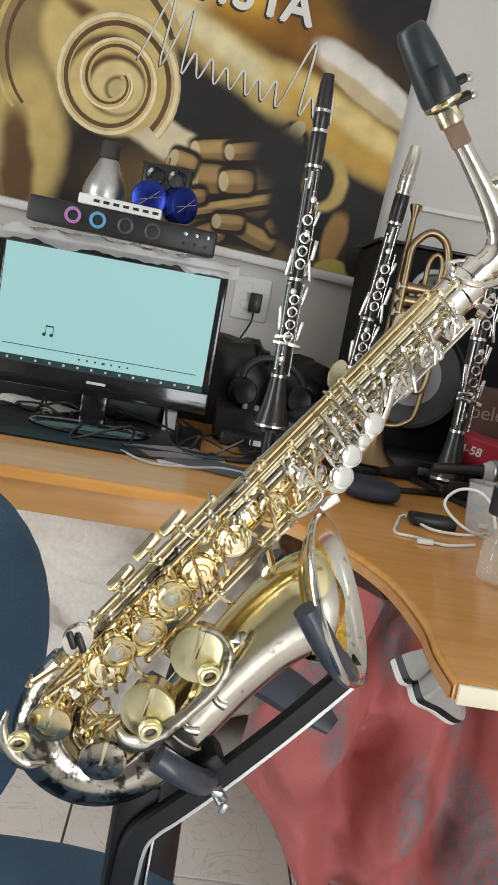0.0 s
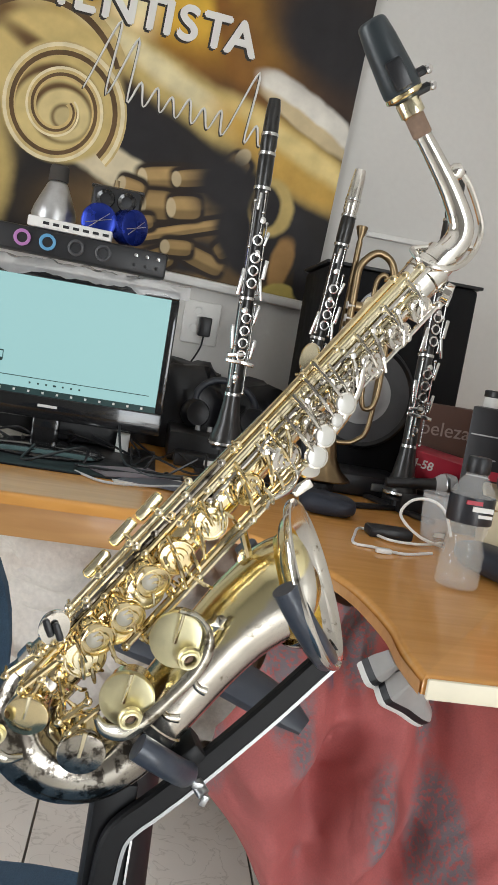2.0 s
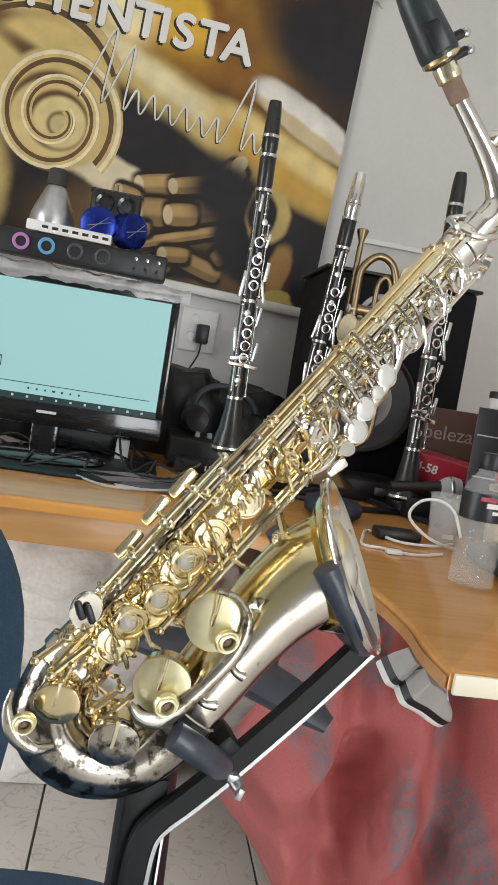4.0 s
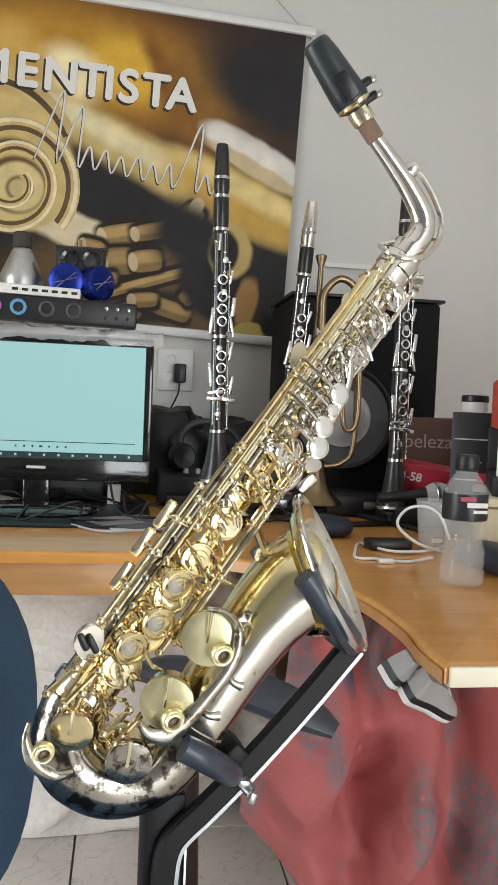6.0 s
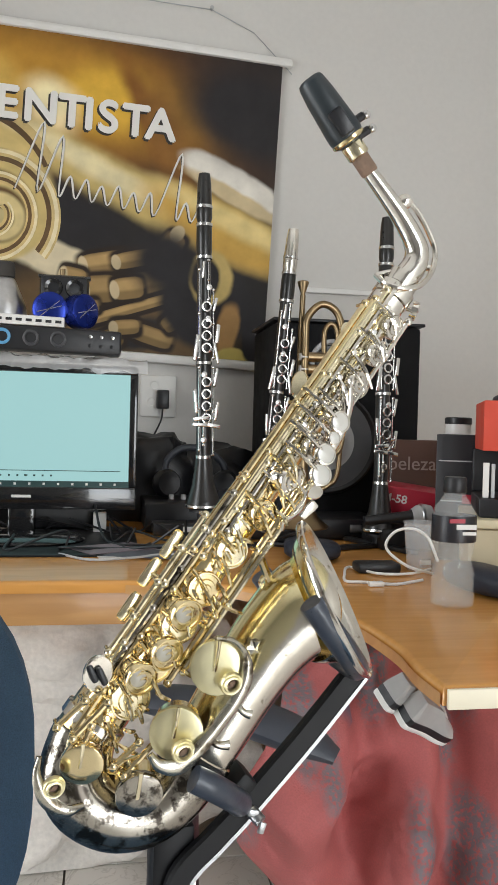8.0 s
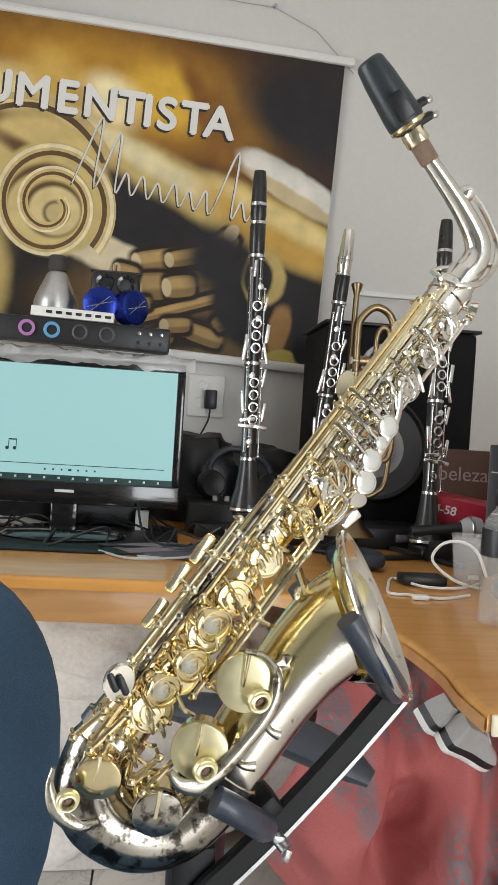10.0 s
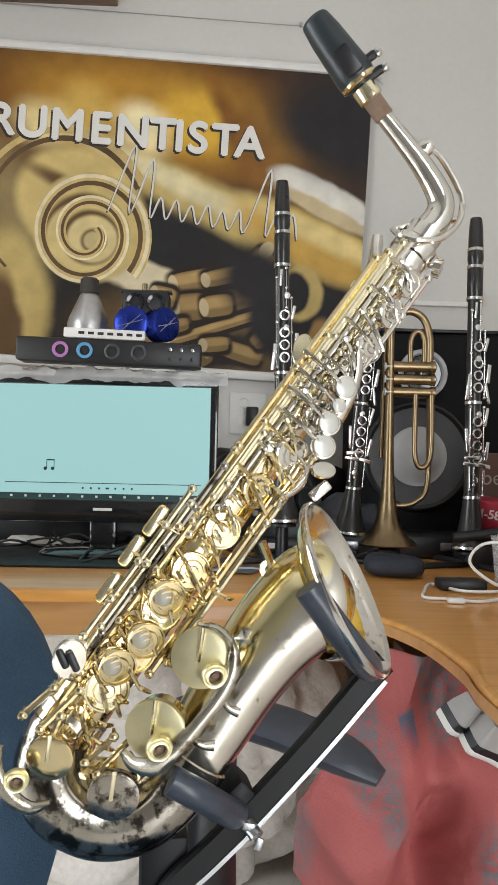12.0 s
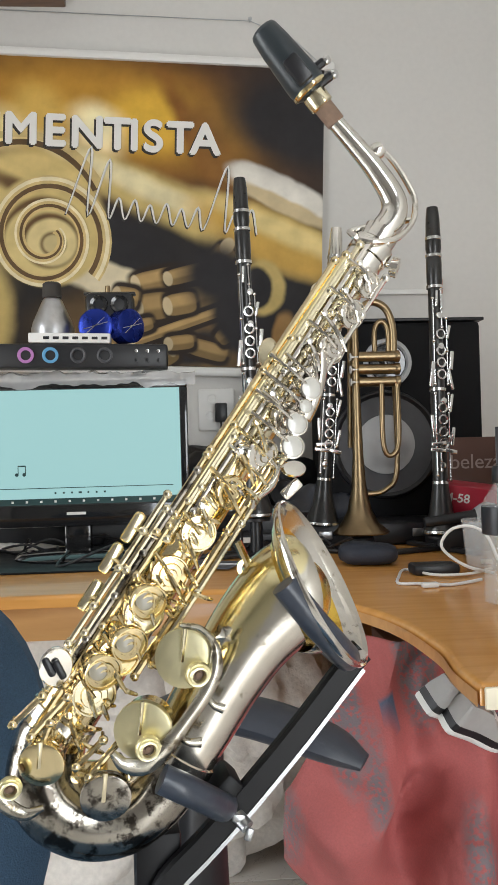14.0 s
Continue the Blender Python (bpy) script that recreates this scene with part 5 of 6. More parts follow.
plate("bow_guard", [(-0.1425, -0.1425), (-0.1438, -0.1545), (-0.138, -0.169), (-0.1265, -0.1775), (-0.1155, -0.175)], [0.003, 0.0055, 0.009, 0.0075, 0.003], 0.0415, 0.0036, GUARD, "worn silver bow key guard")
# Star brace between body and bell.
bm = bmesh.new()
star = aim((-0.0075, -0.036, -0.0875), (0.3, -0.9, -0.2))
rim_pts = [bm.verts.new(star @ Vector(((0.0068 if k % 2 else 0.0038) * math.cos(math.pi * k / 5), (0.0068 if k % 2 else 0.0038) * math.sin(math.pi * k / 5), 0))) for k in range(10)]
low_pts = [bm.verts.new(star @ (star.inverted() @ v.co + Vector((0, 0, -0.005)))) for v in rim_pts]
tip = bm.verts.new(star @ Vector((0, 0, 0.0022)))
for k in range(10):
    bm.faces.new((rim_pts[k], rim_pts[(k + 1) % 10], tip)), bm.faces.new((rim_pts[k], low_pts[k], low_pts[(k + 1) % 10], rim_pts[(k + 1) % 10]))
part("brace_star", bm, GUARD, sax)
for a, b in (((-0.097, -0.034, -0.157), (-0.081, -0.034, -0.143)), ((-0.09, -0.034, -0.164), (-0.068, -0.034, -0.141)), ((-0.132, -0.034, -0.129), (-0.115, -0.034, -0.114)), ((-0.122, -0.034, -0.137), (-0.101, -0.034, -0.116)), ((-0.118, -0.034, -0.148), (-0.111, -0.034, -0.13))):
    rod((a[0], -0.034, a[2]), (b[0], -0.034, b[2]), 0.002, GOLD, 2)
tube("body_brace", [(0.009, 0.0, -0.035), (0.015, 0.0, -0.049), (0.02, 0.0, -0.062)], 0.003, GOLD, sax, 8, 4)
lathe("brace_ring", [(0.003, -0.002), (0.006, -0.002), (0.006, 0.002), (0.003, 0.002), (0.003, -0.002)], GOLD, sax, aim((0.014, 0.0, -0.052), (0, -1, 0)), 16)
# Key table reaching over the bell on the far side.
tu, tv = 0.04, -0.007
box("far_table", (0.016, 0.004, 0.008), (0, 0, 0), SILVER, sax, 0.0018, m=Matrix.Translation((tu + 0.012, 0.02, tv + 0.004)) @ Matrix.Rotation(radians(-40), 4, "Y"))
lathe("far_touch", [(0, 0.002), (0.009, 0.001), (0.01, -0.001), (0, -0.002)], SILVER, sax, aim((tu + 0.012, 0.012, tv + 0.018), (0.3, -0.9, 0.3)), 18, sy=0.6)
# Small rods, springs and set screws between the cups.
rs = random.Random(7)
for k in range(17):
    s = 0.05 + 0.88 * k / 16
    mat = SILVER if s < 0.35 else (PALE if k % 3 == 0 else GOLD)
    a = on_body(s, -0.004 + 0.002 * math.sin(k * 2.1), body_r(s) + 0.0065)
    b = on_body(s + 0.034, 0.011 + 0.004 * (k % 3), body_r(s) + 0.0115)
    tube("bridge_arm", [a, a.lerp(b, 0.5) + Vector((0, -0.004, 0)), b], [0.0012, 0.0017, 0.0011], mat, sax, 7, 3)
    lathe("arm_screw", [(0, 0.002), (0.0019, 0.0016), (0.0026, 0), (0.0019, -0.003), (0, -0.003)], STEEL if k % 2 else mat, sax, aim(a + Vector((0, -0.0012, 0)), (0.1, -1, 0.1)), 10)
for k in range(34):
    s = rs.uniform(0.4, 0.96)
    lat = rs.uniform(-0.012, 0.02)
    a = on_body(s, lat, body_r(s) + 0.005 + rs.uniform(0, 0.006))
    b = a + WAY * rs.uniform(-0.003, 0.006) + SIDE * rs.uniform(0.007, 0.014) + Vector((0, rs.uniform(-0.003, 0.003), 0))
    tube("small_arm", [a, a.lerp(b, 0.5) + Vector((0, -0.003, 0)), b], [0.0011, 0.0015, 0.0011], rs.choice((PALE, SILVER) if s < 0.5 else (GOLD, PALE, GOLD)), sax, 6, 2)

# ---- under the desk ----
heap = thing("fleece_heap", "cream fleece blanket heaped under the desk", "blanket")
bm = bmesh.new()
bmesh.ops.create_icosphere(bm, subdivisions=5, radius=1)
for v in bm.verts:
    c = v.co.copy()
    p = Vector([math.copysign(abs(q) ** 0.6, q) for q in c])
    k = 1 + 0.22 * noise.noise(c * 2.4) + 0.1 * noise.noise(c * 5.5 + Vector((3, 1, 2)))
    v.co = Vector((0.04 + 0.5 * p.x * k, 2.04 + 0.17 * p.y * k, max(0.002, 0.35 + 0.37 * p.z * k)))
part("fleece", bm, FUR, heap)
for lx, lz, sx, sz in ((-0.28, 0.5, 0.24, 0.2), (0.06, 0.54, 0.26, 0.17), (0.34, 0.46, 0.2, 0.22), (-0.1, 0.2, 0.34, 0.2)):
    bm = bmesh.new()
    bmesh.ops.create_icosphere(bm, subdivisions=5, radius=1)
    for v in bm.verts:
        c = v.co.copy()
        at = c + Vector((lx * 9, lz * 7, 1))
        k = 1 + 0.3 * noise.noise(at * 1.8) + 0.12 * noise.noise(at * 5) + 0.05 * noise.noise(at * 14)
        v.co = Vector((lx + sx * c.x * k, 1.93 + 0.11 * c.y * k, max(0.003, lz + sz * c.z * k)))
    part("fleece_fold", bm, FUR, heap)


def drape():
    """A sheet hanging in folds from under the desk."""
    bm = bmesh.new()
    rows, nu, nv = [], 160, 70
    for j in range(nv + 1):
        b = j / nv
        rows.append([])
        for i in range(nu + 1):
            a = i / nu
            left = 0.46 - 0.1 * min(1, b * 1.6)
            x = left + a * (1.25 - left)
            low = 0.47 - 0.38 * min(1, a * 2.4) ** 0.9
            z = 0.722 + (low - 0.722) * b
            fold = 0.15 * min(1, a * 8) * (0.55 * math.sin(a * 30 + 2.6 * b + 3.2 * noise.noise((a * 4, b * 2, 0))) + 0.25 * math.sin(a * 47 - 3 * b + 2)) * (0.15 + b) + 0.05 * min(1, a * 12) * (2.2 * noise.noise((a * 9 + 0.6 * b, b * 2.2, 7))) * (0.3 + b) + 0.01 * math.sin(a * 70 + 5 * b + 4 * noise.noise((a * 7, b * 5, 2)))
            y = 1.16 - 0.16 * min(1, b * 2.2) + 0.1 * (1 - min(1, a * 6)) * b + fold + 0.05 * noise.noise((a * 6, b * 3, 4)) - 0.07 * a
            rows[-1].append(bm.verts.new((x, y, z)))
    for p, q in zip(rows, rows[1:]):
        for i in range(nu):
            bm.faces.new((p[i], p[i + 1], q[i + 1], q[i]))
    return bm


def cloth_print():
    m = material("red_cloth", (0.44, 0.118, 0.112), 0.8, grain=400, amount=0.18, bump=0.4, stains=9)
    n, l = m.node_tree.nodes, m.node_tree.links
    b = n["Principled BSDF"]
    base = b.inputs["Base Color"].links[0].from_socket
    tc = n.new("ShaderNodeTexCoord")
    vor, detail = n.new("ShaderNodeTexVoronoi"), n.new("ShaderNodeTexNoise")
    vor.inputs["Scale"].default_value, vor.inputs["Randomness"].default_value = 7.0, 0.9
    detail.inputs["Scale"].default_value, detail.inputs["Detail"].default_value = 170, 6
    mp = n.new("ShaderNodeMapping")
    mp.inputs["Scale"].default_value = (2.2, 0.4, 0.62)
    l.new(tc.outputs["Object"], mp.inputs["Vector"]), l.new(mp.outputs[0], vor.inputs["Vector"]), l.new(tc.outputs["Object"], detail.inputs["Vector"])
    r1, r2 = n.new("ShaderNodeMapRange"), n.new("ShaderNodeMapRange")
    r1.inputs["From Min"].default_value, r1.inputs["From Max"].default_value = 0.5, 0.36
    l.new(vor.outputs["Distance"], r1.inputs["Value"])
    r2.inputs["From Min"].default_value, r2.inputs["From Max"].default_value = 0.38, 0.52
    l.new(detail.outputs[0], r2.inputs["Value"])
    mul = n.new("ShaderNodeMath")
    mul.operation = "MULTIPLY"
    l.new(r1.outputs[0], mul.inputs[0]), l.new(r2.outputs[0], mul.inputs[1])
    mx = n.new("ShaderNodeMix")
    mx.data_type = "RGBA"
    l.new(mul.outputs[0], mx.inputs["Factor"]), l.new(base, mx.inputs["A"])
    mx.inputs["B"].default_value = (0.2, 0.165, 0.18, 1)
    # A few blue printed patches and soft creases.
    patch, near, pick, both, mx2 = n.new("ShaderNodeTexVoronoi"), n.new("ShaderNodeMapRange"), n.new("ShaderNodeMath"), n.new("ShaderNodeMath"), n.new("ShaderNodeMix")
    patch.distance, mx2.data_type = "CHEBYCHEV", "RGBA"
    patch.inputs["Scale"].default_value, patch.inputs["Randomness"].default_value = 6.0, 0.9
    near.inputs["From Min"].default_value, near.inputs["From Max"].default_value = 0.13, 0.1
    pick.operation, both.operation = "GREATER_THAN", "MULTIPLY"
    pick.inputs[1].default_value = 0.66
    split = n.new("ShaderNodeSeparateColor")
    mp2 = n.new("ShaderNodeMapping")
    mp2.inputs["Scale"].default_value, mp2.inputs["Rotation"].default_value = (2.0, 0.3, 0.9), (0, 0.25, 0)
    l.new(tc.outputs["Object"], mp2.inputs["Vector"]), l.new(mp2.outputs[0], patch.inputs["Vector"]), l.new(patch.outputs["Distance"], near.inputs["Value"])
    l.new(patch.outputs["Color"], split.inputs[0]), l.new(split.outputs[0], pick.inputs[0])
    l.new(near.outputs[0], both.inputs[0]), l.new(pick.outputs[0], both.inputs[1])
    l.new(both.outputs[0], mx2.inputs["Factor"]), l.new(mx.outputs["Result"], mx2.inputs["A"])
    mx2.inputs["B"].default_value = (0.1, 0.13, 0.2, 1)
    l.new(mx2.outputs["Result"], b.inputs["Base Color"])
    crease, cb = n.new("ShaderNodeTexNoise"), n.new("ShaderNodeBump")
    crease.inputs["Scale"].default_value, crease.inputs["Detail"].default_value, crease.inputs["Distortion"].default_value = 7, 3, 0.5
    cb.inputs["Strength"].default_value, cb.inputs["Distance"].default_value = 0.9, 0.03
    l.new(tc.outputs["Object"], crease.inputs["Vector"]), l.new(crease.outputs[0], cb.inputs["Height"])
    l.new(b.inputs["Normal"].links[0].from_socket, cb.inputs["Normal"]), l.new(cb.outputs[0], b.inputs["Normal"])
    return m


cloth = thing("red_cloth", "red printed cloth hanging in folds under the desk", "cloth")
sheet = part("sheet", drape(), cloth_print(), cloth)
thick = sheet.modifiers.new("thickness", "SOLIDIFY")
thick.thickness = 0.003


def sneaker(m):
    """A low white shoe with a black band and a white sole; the toe points along +x."""
    shoe = thing("sneaker", "white leather sneaker with a black side band", "shoe", m, "pair of sneakers")
    outline = [(-0.115, 0.03), (-0.08, 0.036), (-0.02, 0.034), (0.05, 0.042), (0.1, 0.036), (0.125, 0.012)]

    def level(z, grow, x0=-1.0, x1=1.0):
        pts = [(x, w * grow) for x, w in outline]
        ring = [*[(x, w, z) for x, w in pts], *[(x, -w, z) for x, w in reversed(pts)]]
        return smooth_path([*ring, ring[0]], 3)[:-1]

    def loft(levels):
        bm = bmesh.new()
        rows = [[bm.verts.new(p) for p in lv] for lv in levels]
        for a, b in zip(rows, rows[1:]):
            for i in range(len(a)):
                bm.faces.new((a[i], a[(i + 1) % len(a)], b[(i + 1) % len(b)], b[i]))
        bm.faces.new(rows[0][::-1]), bm.faces.new(rows[-1])
        return bm

    part("sole", loft([level(0, 0.9), level(0.004, 1.0), level(0.012, 1.02), level(0.016, 1.0)]), WHITE, shoe, "white rubber sole")
    part("band", loft([level(0.016, 1.0), level(0.026, 1.03), level(0.036, 1.0)]), BLACK, shoe, "black band")
    top = []
    for z, g, k in ((0.036, 0.99, 0), (0.055, 0.95, 0.15), (0.075, 0.8, 0.4), (0.095, 0.66, 0.62)):
        lv = level(z, g)
        top.append([Vector((-0.115 + (p.x + 0.115) * (1 - k * 0.75), p.y, p.z * (1 - 0.25 * (p.x > 0.06) * k))) for p in lv])
    upper = part("upper", loft(top), SKIN, shoe, "grey-white leather upper")
    for k in range(4):
        tube("lace", [(0.0 + 0.014 * k, -0.018, 0.083 - 0.006 * k), (0.004 + 0.014 * k, 0, 0.089 - 0.006 * k), (0.0 + 0.014 * k, 0.018, 0.083 - 0.006 * k)], 0.0025, WHITE, upper, 6, 3)
    return shoe


sneaker(pose(0.54, 1.0, 0.668, 40, 24, 40) @ Matrix.Scale(0.45, 4))
sneaker(pose(0.56, 0.985, 0.65, 40, 26, 34) @ Matrix.Scale(0.45, 4))
prop = thing("storage_box", "cardboard box under the cloth", "box")
box("body", (0.6, 0.5, 0.6), (0.92, 1.5, 0.301), CARD, prop, 0.004)

# ---- right side of the desk ----
bottle = thing("drink_bottle", "clear plastic drink bottle with a dark label", "bottle", Matrix.Translation((0.692, 1.19, DZ)) @ Matrix.Scale(1.16, 4))
lathe("shell", [(0, 0.003), (0.022, 0.001), (0.027, 0.004), (0.0275, 0.018), (0.026, 0.024), (0.0275, 0.03), (0.026, 0.036), (0.0275, 0.042), (0.0225, 0.06), (0.0265, 0.078), (0.0275, 0.085), (0.0275, 0.115), (0.025, 0.125), (0.0135, 0.142), (0.0125, 0.15)], WATER, bottle, n=32).visible_shadow = False
lathe("liquid", [(0, 0.005), (0.0255, 0.005), (0.0245, 0.036), (0.021, 0.06), (0.025, 0.078), (0.0258, 0.095), (0, 0.095)], material("pale_liquid", (0.6, 0.56, 0.45), 0.05, amount=0.04, alpha=0.1), bottle, n=28)
band = lathe("label_band", [(0.0279, 0.084), (0.0281, 0.085), (0.0281, 0.116), (0.0279, 0.117)], material("label_black", (0.02, 0.02, 0.025), 0.35), bottle, n=32)
box("label_bar", (0.026, 0.002, 0.006), (0.004, -0.0276, 0.104), WHITE, band, 0, "white brand mark shown as a bar")
box("label_bar", (0.018, 0.002, 0.004), (0.008, -0.0276, 0.096), WHITE, band, 0)
box("label_flash", (0.02, 0.002, 0.005), (-0.008, -0.0274, 0.1115), CRIMSON, band, 0)
lathe("cap", [(0.014, 0.145), (0.0148, 0.147), (0.0145, 0.162), (0.013, 0.165), (0, 0.165)], BLACK, bottle, n=24)
cup = thing("plastic_cup", "clear disposable plastic cup", "cup", Matrix.Translation((0.762, 1.48, DZ)))
lathe("shell", [(0, 0.002), (0.026, 0.001), (0.034, 0.088), (0.0355, 0.09), (0.0335, 0.088), (0.025, 0.004), (0, 0.004)], material("cup_plastic", (0.8, 0.81, 0.81), 0.1, alpha=0.22), cup, n=28).visible_shadow = False
box("code_mark", (0.02, 0.001, 0.008), (-0.004, -0.0305, 0.02), WHITE, cup, 0)
adapter = thing("power_adapter", "black power adapter lying on the desk", "adapter")
box("body", (0.08, 0.045, 0.018), (0.672, 1.47, DZ + 0.0095), BLACK, adapter, 0.005, m=None)
wire = thing("white_cable", "white charging cable looped on the desk", "cable")
tube("cord_line", [(0.72, 1.37, DZ + 0.004), (0.66, 1.34, DZ + 0.003), (0.615, 1.36, DZ + 0.003), (0.585, 1.37, DZ + 0.003), (0.6, 1.43, DZ + 0.003), (0.63, 1.5, DZ + 0.004), (0.66, 1.42, DZ + 0.006), (0.72, 1.42, DZ + 0.006), (0.76, 1.43, DZ + 0.012)], 0.0025, WHITE, wire, 8, 6)
tube("cord_line", [(0.76, 1.42, DZ + 0.005), (0.71, 1.42, DZ + 0.02), (0.675, 1.43, DZ + 0.05), (0.69, 1.43, DZ + 0.078), (0.72, 1.42, DZ + 0.085), (0.745, 1.41, DZ + 0.07), (0.76, 1.4, DZ + 0.03)], 0.0026, WHITE, wire, 8, 6)
box("plug", (0.026, 0.012, 0.008), (0.625, 1.335, DZ + 0.005), WHITE, wire, 0.002, m=None)
case = thing("glasses_case", "dark navy glasses case on the desk", "case")
bm = bmesh.new()
bmesh.ops.create_uvsphere(bm, u_segments=28, v_segments=16, radius=1)
for v in bm.verts:
    c = Vector([math.copysign(abs(q) ** 0.7, q) for q in v.co])
    v.co = Vector((0.785 + 0.036 * c.x - 0.016 * c.y, 1.275 + 0.085 * c.y, DZ + 0.0235 + 0.0225 * c.z))
part("shell", bm, material("navy_case", (0.02, 0.025, 0.04), 0.5, grain=200, bump=0.2), case)
STACK = pose(0.785, 1.34, 0, 0, 0, -22)
printer = thing("beige_case", "beige plastic drawer case on the desk", "case", STACK)
box("body", (0.3, 0.26, 0.095), (0.15, 0.13, DZ + 0.0485), BEIGE, printer, 0.008)
box("lid", (0.308, 0.268, 0.016), (0.15, 0.13, DZ + 0.1045), material("pale_beige", (0.6, 0.53, 0.36), 0.45), printer, 0.005)
TZ = DZ + 0.113
tray = thing("reed_tray", "black tray holding upright reeds and pens", "tray", STACK)
box("body", (0.26, 0.2, 0.032), (0.148, 0.12, TZ + 0.0165), BLACK, tray, 0.004)
box("back", (0.26, 0.015, 0.081), (0.148, 0.212, TZ + 0.073), BLACK, tray, 0.003)
box("side", (0.006, 0.19, 0.081), (0.274, 0.115, TZ + 0.073), BLACK, tray, 0.002)
for k in range(12):
    r = random.Random(k + 40)
    pen = thing("reed", "slim pale reed standing in the tray", "reed", STACK, group="reeds in the tray")
    h = 0.05 + 0.022 * r.random()
    box("blade", (0.005 + 0.006 * r.random(), 0.004, h), (0.03 + 0.012 * k, 0.035 + 0.03 * r.random(), TZ + 0.0335 + h / 2), (PAPER, GREY, CARD, ZINC, PAPER)[k % 5], pen, 0.001)
redbox = thing("red_box", "red card box with a white mark", "box", STACK)
box("body", (0.24, 0.2, 0.086), (0.142, 0.118, TZ + 0.157), RED, redbox, 0.002)
box("white_mark", (0.04, 0.002, 0.042), (0.09, 0.017, TZ + 0.155), PAPER, redbox, 0)
bag = thing("black_bag", "black folded bag on the red box", "bag", STACK)
bm = bmesh.new()
add_box(bm, (0.2, 0.16, 0.014), (0.15, 0.12, TZ + 0.2085), 0.006)
for v in bm.verts:
    v.co.z += 0.003 * noise.noise(v.co * 25)
part("body", bm, RUBBER, bag)
spray = thing("spray_bottle", "white bottle with a red trigger head", "bottle", STACK @ Matrix.Translation((0.105, 0.1, TZ + 0.217)))
lathe("body", [(0, 0), (0.02, 0), (0.022, 0.004), (0.022, 0.05), (0.01, 0.075), (0, 0.075)], WHITE, spray, n=20)
tube("trigger", [(-0.035, -0.004, 0.09), (-0.02, 0, 0.082), (0, 0, 0.084), (0.025, 0, 0.088)], 0.006, RED, spray, 10, 4)
darkbox = thing("black_box", "tall black product box with pale lines", "box", pose(0.837, 1.6, DZ, 0, 0, -26))
box("body", (0.084, 0.1, 0.252), (0.042, 0.05, 0.127), material("black_card", (0.02, 0.02, 0.024), 0.4), darkbox, 0.002)
for z, w in ((0.06, 0.05), (0.12, 0.06), (0.155, 0.04), (0.2, 0.07)):
    box("text_bar", (w, 0.001, 0.0025), (0.04, -0.0008, z), GREY, darkbox, 0)
box("red_tag", (0.024, 0.001, 0.018), (0.064, -0.001, 0.125), CRIMSON, darkbox, 0)
jar = thing("small_jar", "small black jar with a white band", "jar", Matrix.Translation((0.9, 1.64, DZ + 0.254)))
lathe("body", [(0, 0), (0.026, 0), (0.026, 0.02), (0, 0.02)], WHITE, jar, n=24)
lathe("lid", [(0.0265, 0.02), (0.0275, 0.021), (0.0275, 0.032), (0.025, 0.034), (0, 0.034)], BLACK, jar, n=24)
carton = thing("carton", "brown printed carton standing against the loudspeaker", "carton", pose(0.915, 1.93, DZ + 0.001, 0, 0, -6))
box("body", (0.15, 0.1, 0.235), (0, 0, 0.1175), CARD, carton, 0.003)
lettering("lettering", "beleza", 0.046, Matrix.Translation((-0.07, -0.0515, 0.165)) @ turned, material("faded_print", (0.36, 0.28, 0.25), 0.7), carton, 0.0005)
pack = thing("microphone_pack", "crimson microphone package lying tilted", "package", pose(0.845, 1.8, DZ + 0.047, 8, 8, -14))
box("body", (0.13, 0.07, 0.075), (0, 0, 0.0515), CRIMSON, pack, 0.003)
lettering("lettering", "M-58", 0.026, Matrix.Translation((-0.058, -0.0355, 0.055)) @ turned, PAPER, pack, 0.0004, 0.0005)
mic = thing("microphone", "black handheld microphone with a grey mesh head", "microphone", aim((0.755, 1.735, DZ + 0.064), (1, -0.05, 0.1)))
lathe("handle", [(0, -0.02), (0.01, -0.02), (0.013, 0.08), (0.016, 0.085)], BLACK, mic, n=18)
lathe("mesh_head", [(0.016, 0.085), (0.024, 0.1), (0.025, 0.115), (0.02, 0.13), (0, 0.137)], GREY, mic, n=20)
lathe("head_ring", [(0.0245, 0.104), (0.0262, 0.106), (0.0262, 0.111), (0.0245, 0.113)], ZINC, mic, n=20)
rest = thing("microphone_rest", "black block under the microphone", "block")
box("body", (0.16, 0.14, 0.045), (0.85, 1.79, DZ + 0.0235), BLACK, rest, 0.004)
puck = thing("soft_case", "dark navy soft case lying on the desk", "case")
bm = bmesh.new()
bmesh.ops.create_uvsphere(bm, u_segments=28, v_segments=16, radius=1)
for v in bm.verts:
    c = Vector([math.copysign(abs(q) ** 0.65, q) for q in v.co])
    v.co = Vector((0.589 + 0.055 * c.x + 0.01 * c.y, 1.615 + 0.05 * c.y - 0.012 * c.x, DZ + 0.0205 + (0.0195 + 0.003 * noise.noise(c * 3)) * c.z * (1 - 0.2 * c.x * (c.z > 0))))
part("shell", bm, material("navy_cover", (0.02, 0.025, 0.04), 0.6, grain=200, bump=0.3), puck)
tube("cord_line", [(0.625, 1.62, DZ + 0.012), (0.6, 1.72, DZ + 0.006), (0.53, 1.78, DZ + 0.006), (0.47, 1.75, DZ + 0.006), (0.42, 1.7, DZ + 0.006)], 0.005, BLACK, puck, 8, 5)

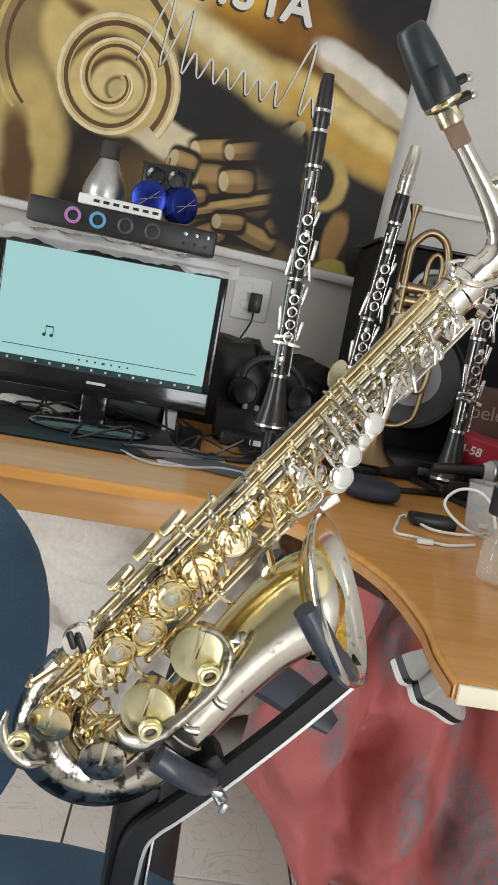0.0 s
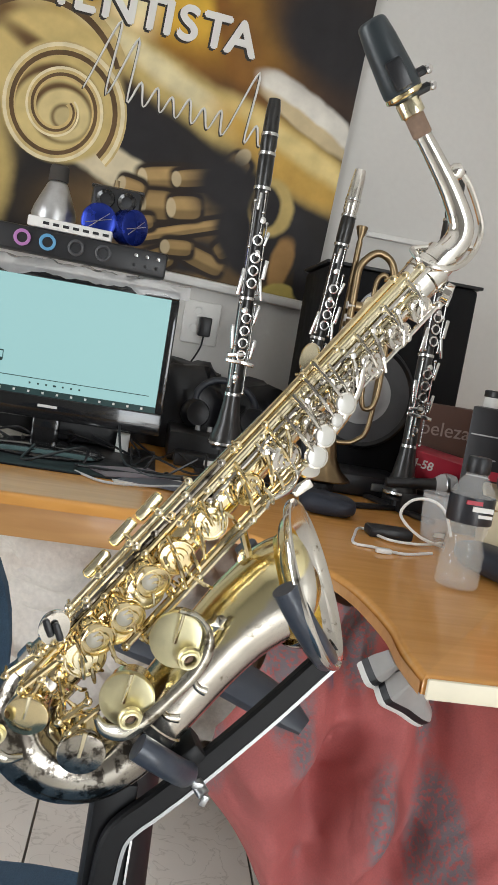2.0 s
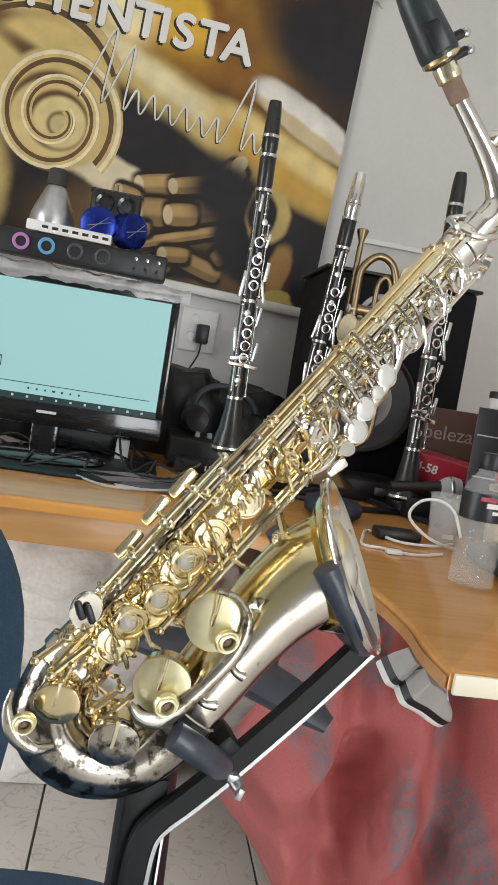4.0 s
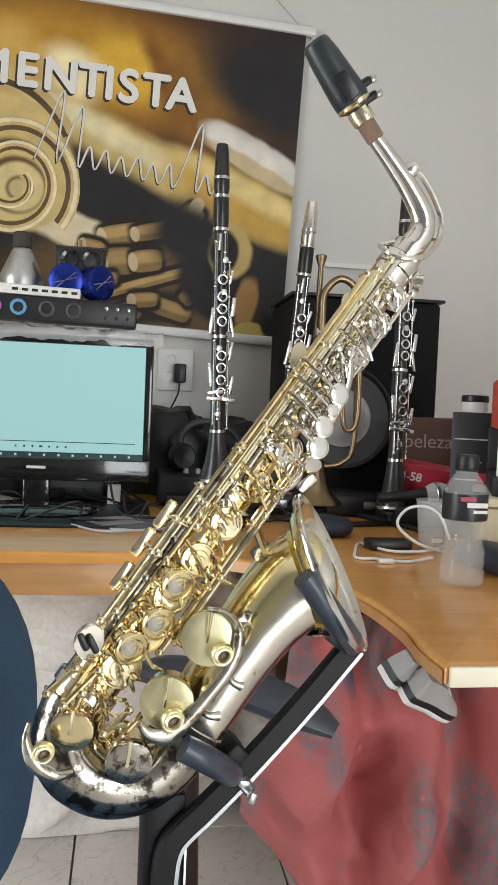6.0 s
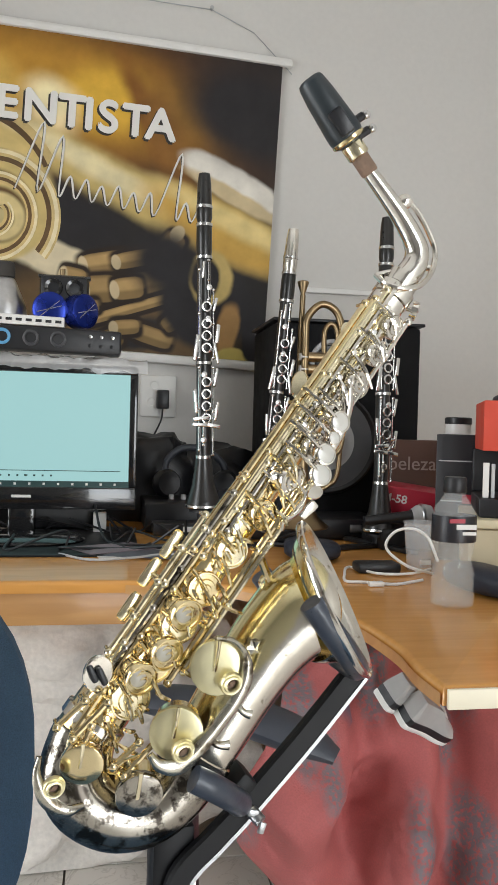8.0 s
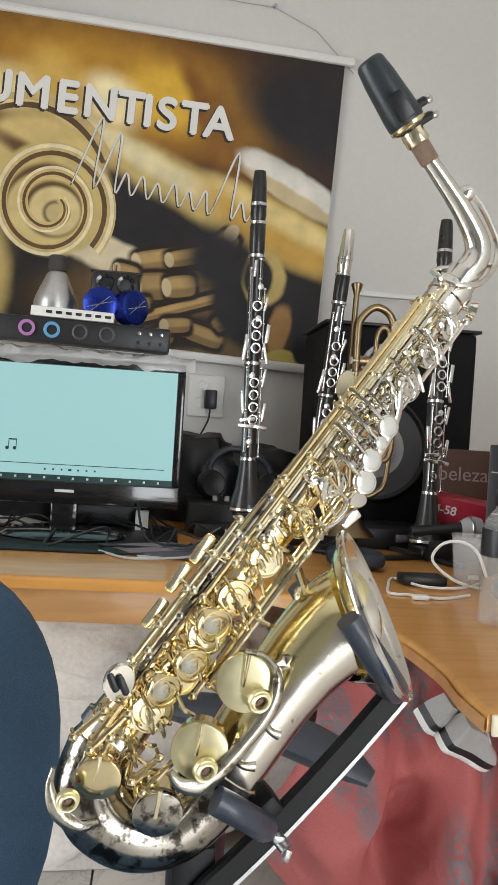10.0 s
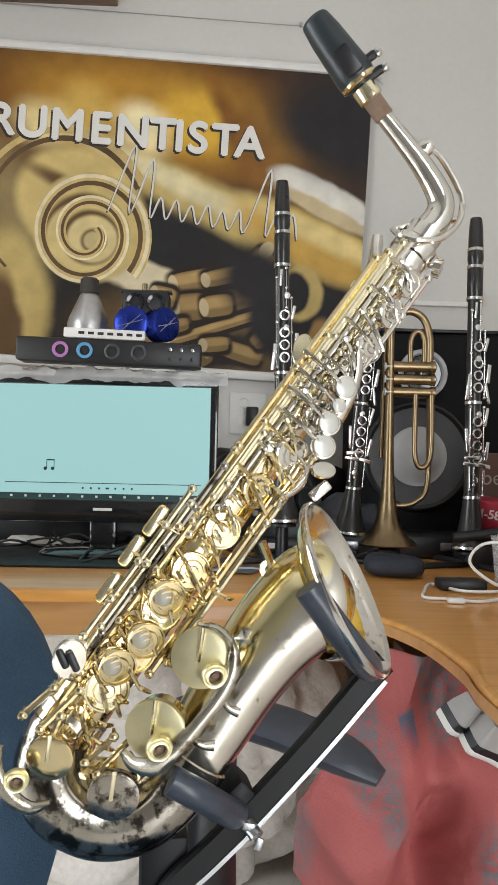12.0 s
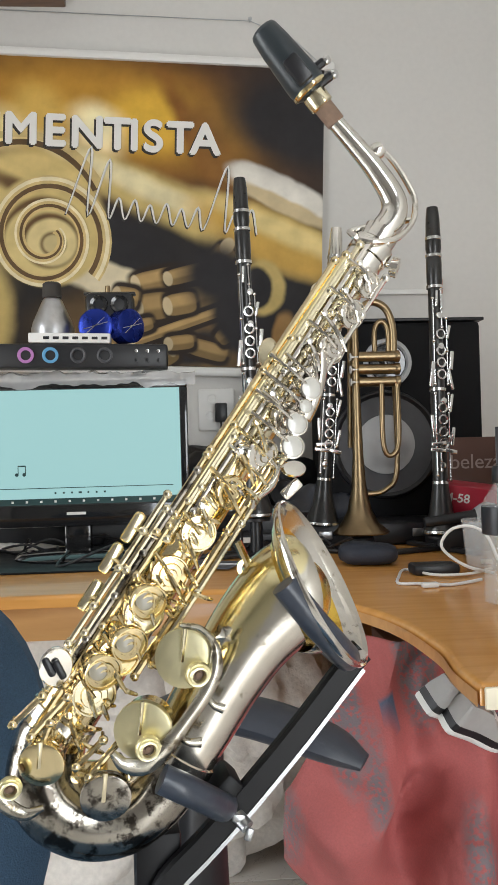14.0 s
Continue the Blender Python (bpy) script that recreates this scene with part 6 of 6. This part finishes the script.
# ---- floor tiles ----
bm = bmesh.new()
TS = 0.45
add_box(bm, (TS - 0.005, TS - 0.005, 0.008), (0, 0, -0.004), 0.0008, segments=1)
bmesh.ops.recalc_face_normals(bm, faces=bm.faces)
tile_mesh = bpy.data.meshes.new("tile")
bm.to_mesh(tile_mesh), bm.free()


def marbled():
    m = material("marbled_tile", (0.76, 0.73, 0.68), 0.2, grain=4, amount=0.1, stains=1.2, coat=0.2)
    n, l = m.node_tree.nodes, m.node_tree.links
    b = n["Principled BSDF"]
    base = b.inputs["Base Color"].links[0].from_socket
    tc, inf = n.new("ShaderNodeTexCoord"), n.new("ShaderNodeObjectInfo")
    off = n.new("ShaderNodeVectorMath")
    off.operation = "MULTIPLY_ADD"
    off.inputs[1].default_value = (1, 1, 1)
    l.new(tc.outputs["Object"], off.inputs[0]), l.new(inf.outputs["Random"], off.inputs[2])
    veins = n.new("ShaderNodeTexNoise")
    veins.inputs["Scale"].default_value, veins.inputs["Detail"].default_value, veins.inputs["Distortion"].default_value = 7, 8, 2.2
    l.new(off.outputs[0], veins.inputs["Vector"])
    ramp = n.new("ShaderNodeValToRGB")
    ramp.color_ramp.elements[0].position, ramp.color_ramp.elements[1].position = 0.485, 0.5
    ramp.color_ramp.elements[0].color, ramp.color_ramp.elements[1].color = (0, 0, 0, 1), (1, 1, 1, 1)
    e = ramp.color_ramp.elements.new(0.515)
    e.color = (0, 0, 0, 1)
    l.new(veins.outputs[0], ramp.inputs[0])
    mx = n.new("ShaderNodeMix")
    mx.data_type = "RGBA"
    sc = n.new("ShaderNodeMath")
    sc.operation = "MULTIPLY"
    sc.inputs[1].default_value = 0.35
    l.new(ramp.outputs[0], sc.inputs[0]), l.new(sc.outputs[0], mx.inputs["Factor"]), l.new(base, mx.inputs["A"])
    mx.inputs["B"].default_value = (0.3, 0.27, 0.23, 1)
    l.new(mx.outputs["Result"], b.inputs["Base Color"])
    return m


tile_mesh.materials.append(marbled())
for i in range(-4, 4):
    for j in range(-4, 6):
        x, y = 0.115 + TS * (i + 0.5), 1.92 + TS * (j - 3.5) - 0.0
        if X0 + 0.1 < x < X1 - 0.1 and Y0 + 0.1 < y < Y1 - 0.1:
            shared("tile", tile_mesh, Matrix.Translation((x, y, 0.002)), floor)
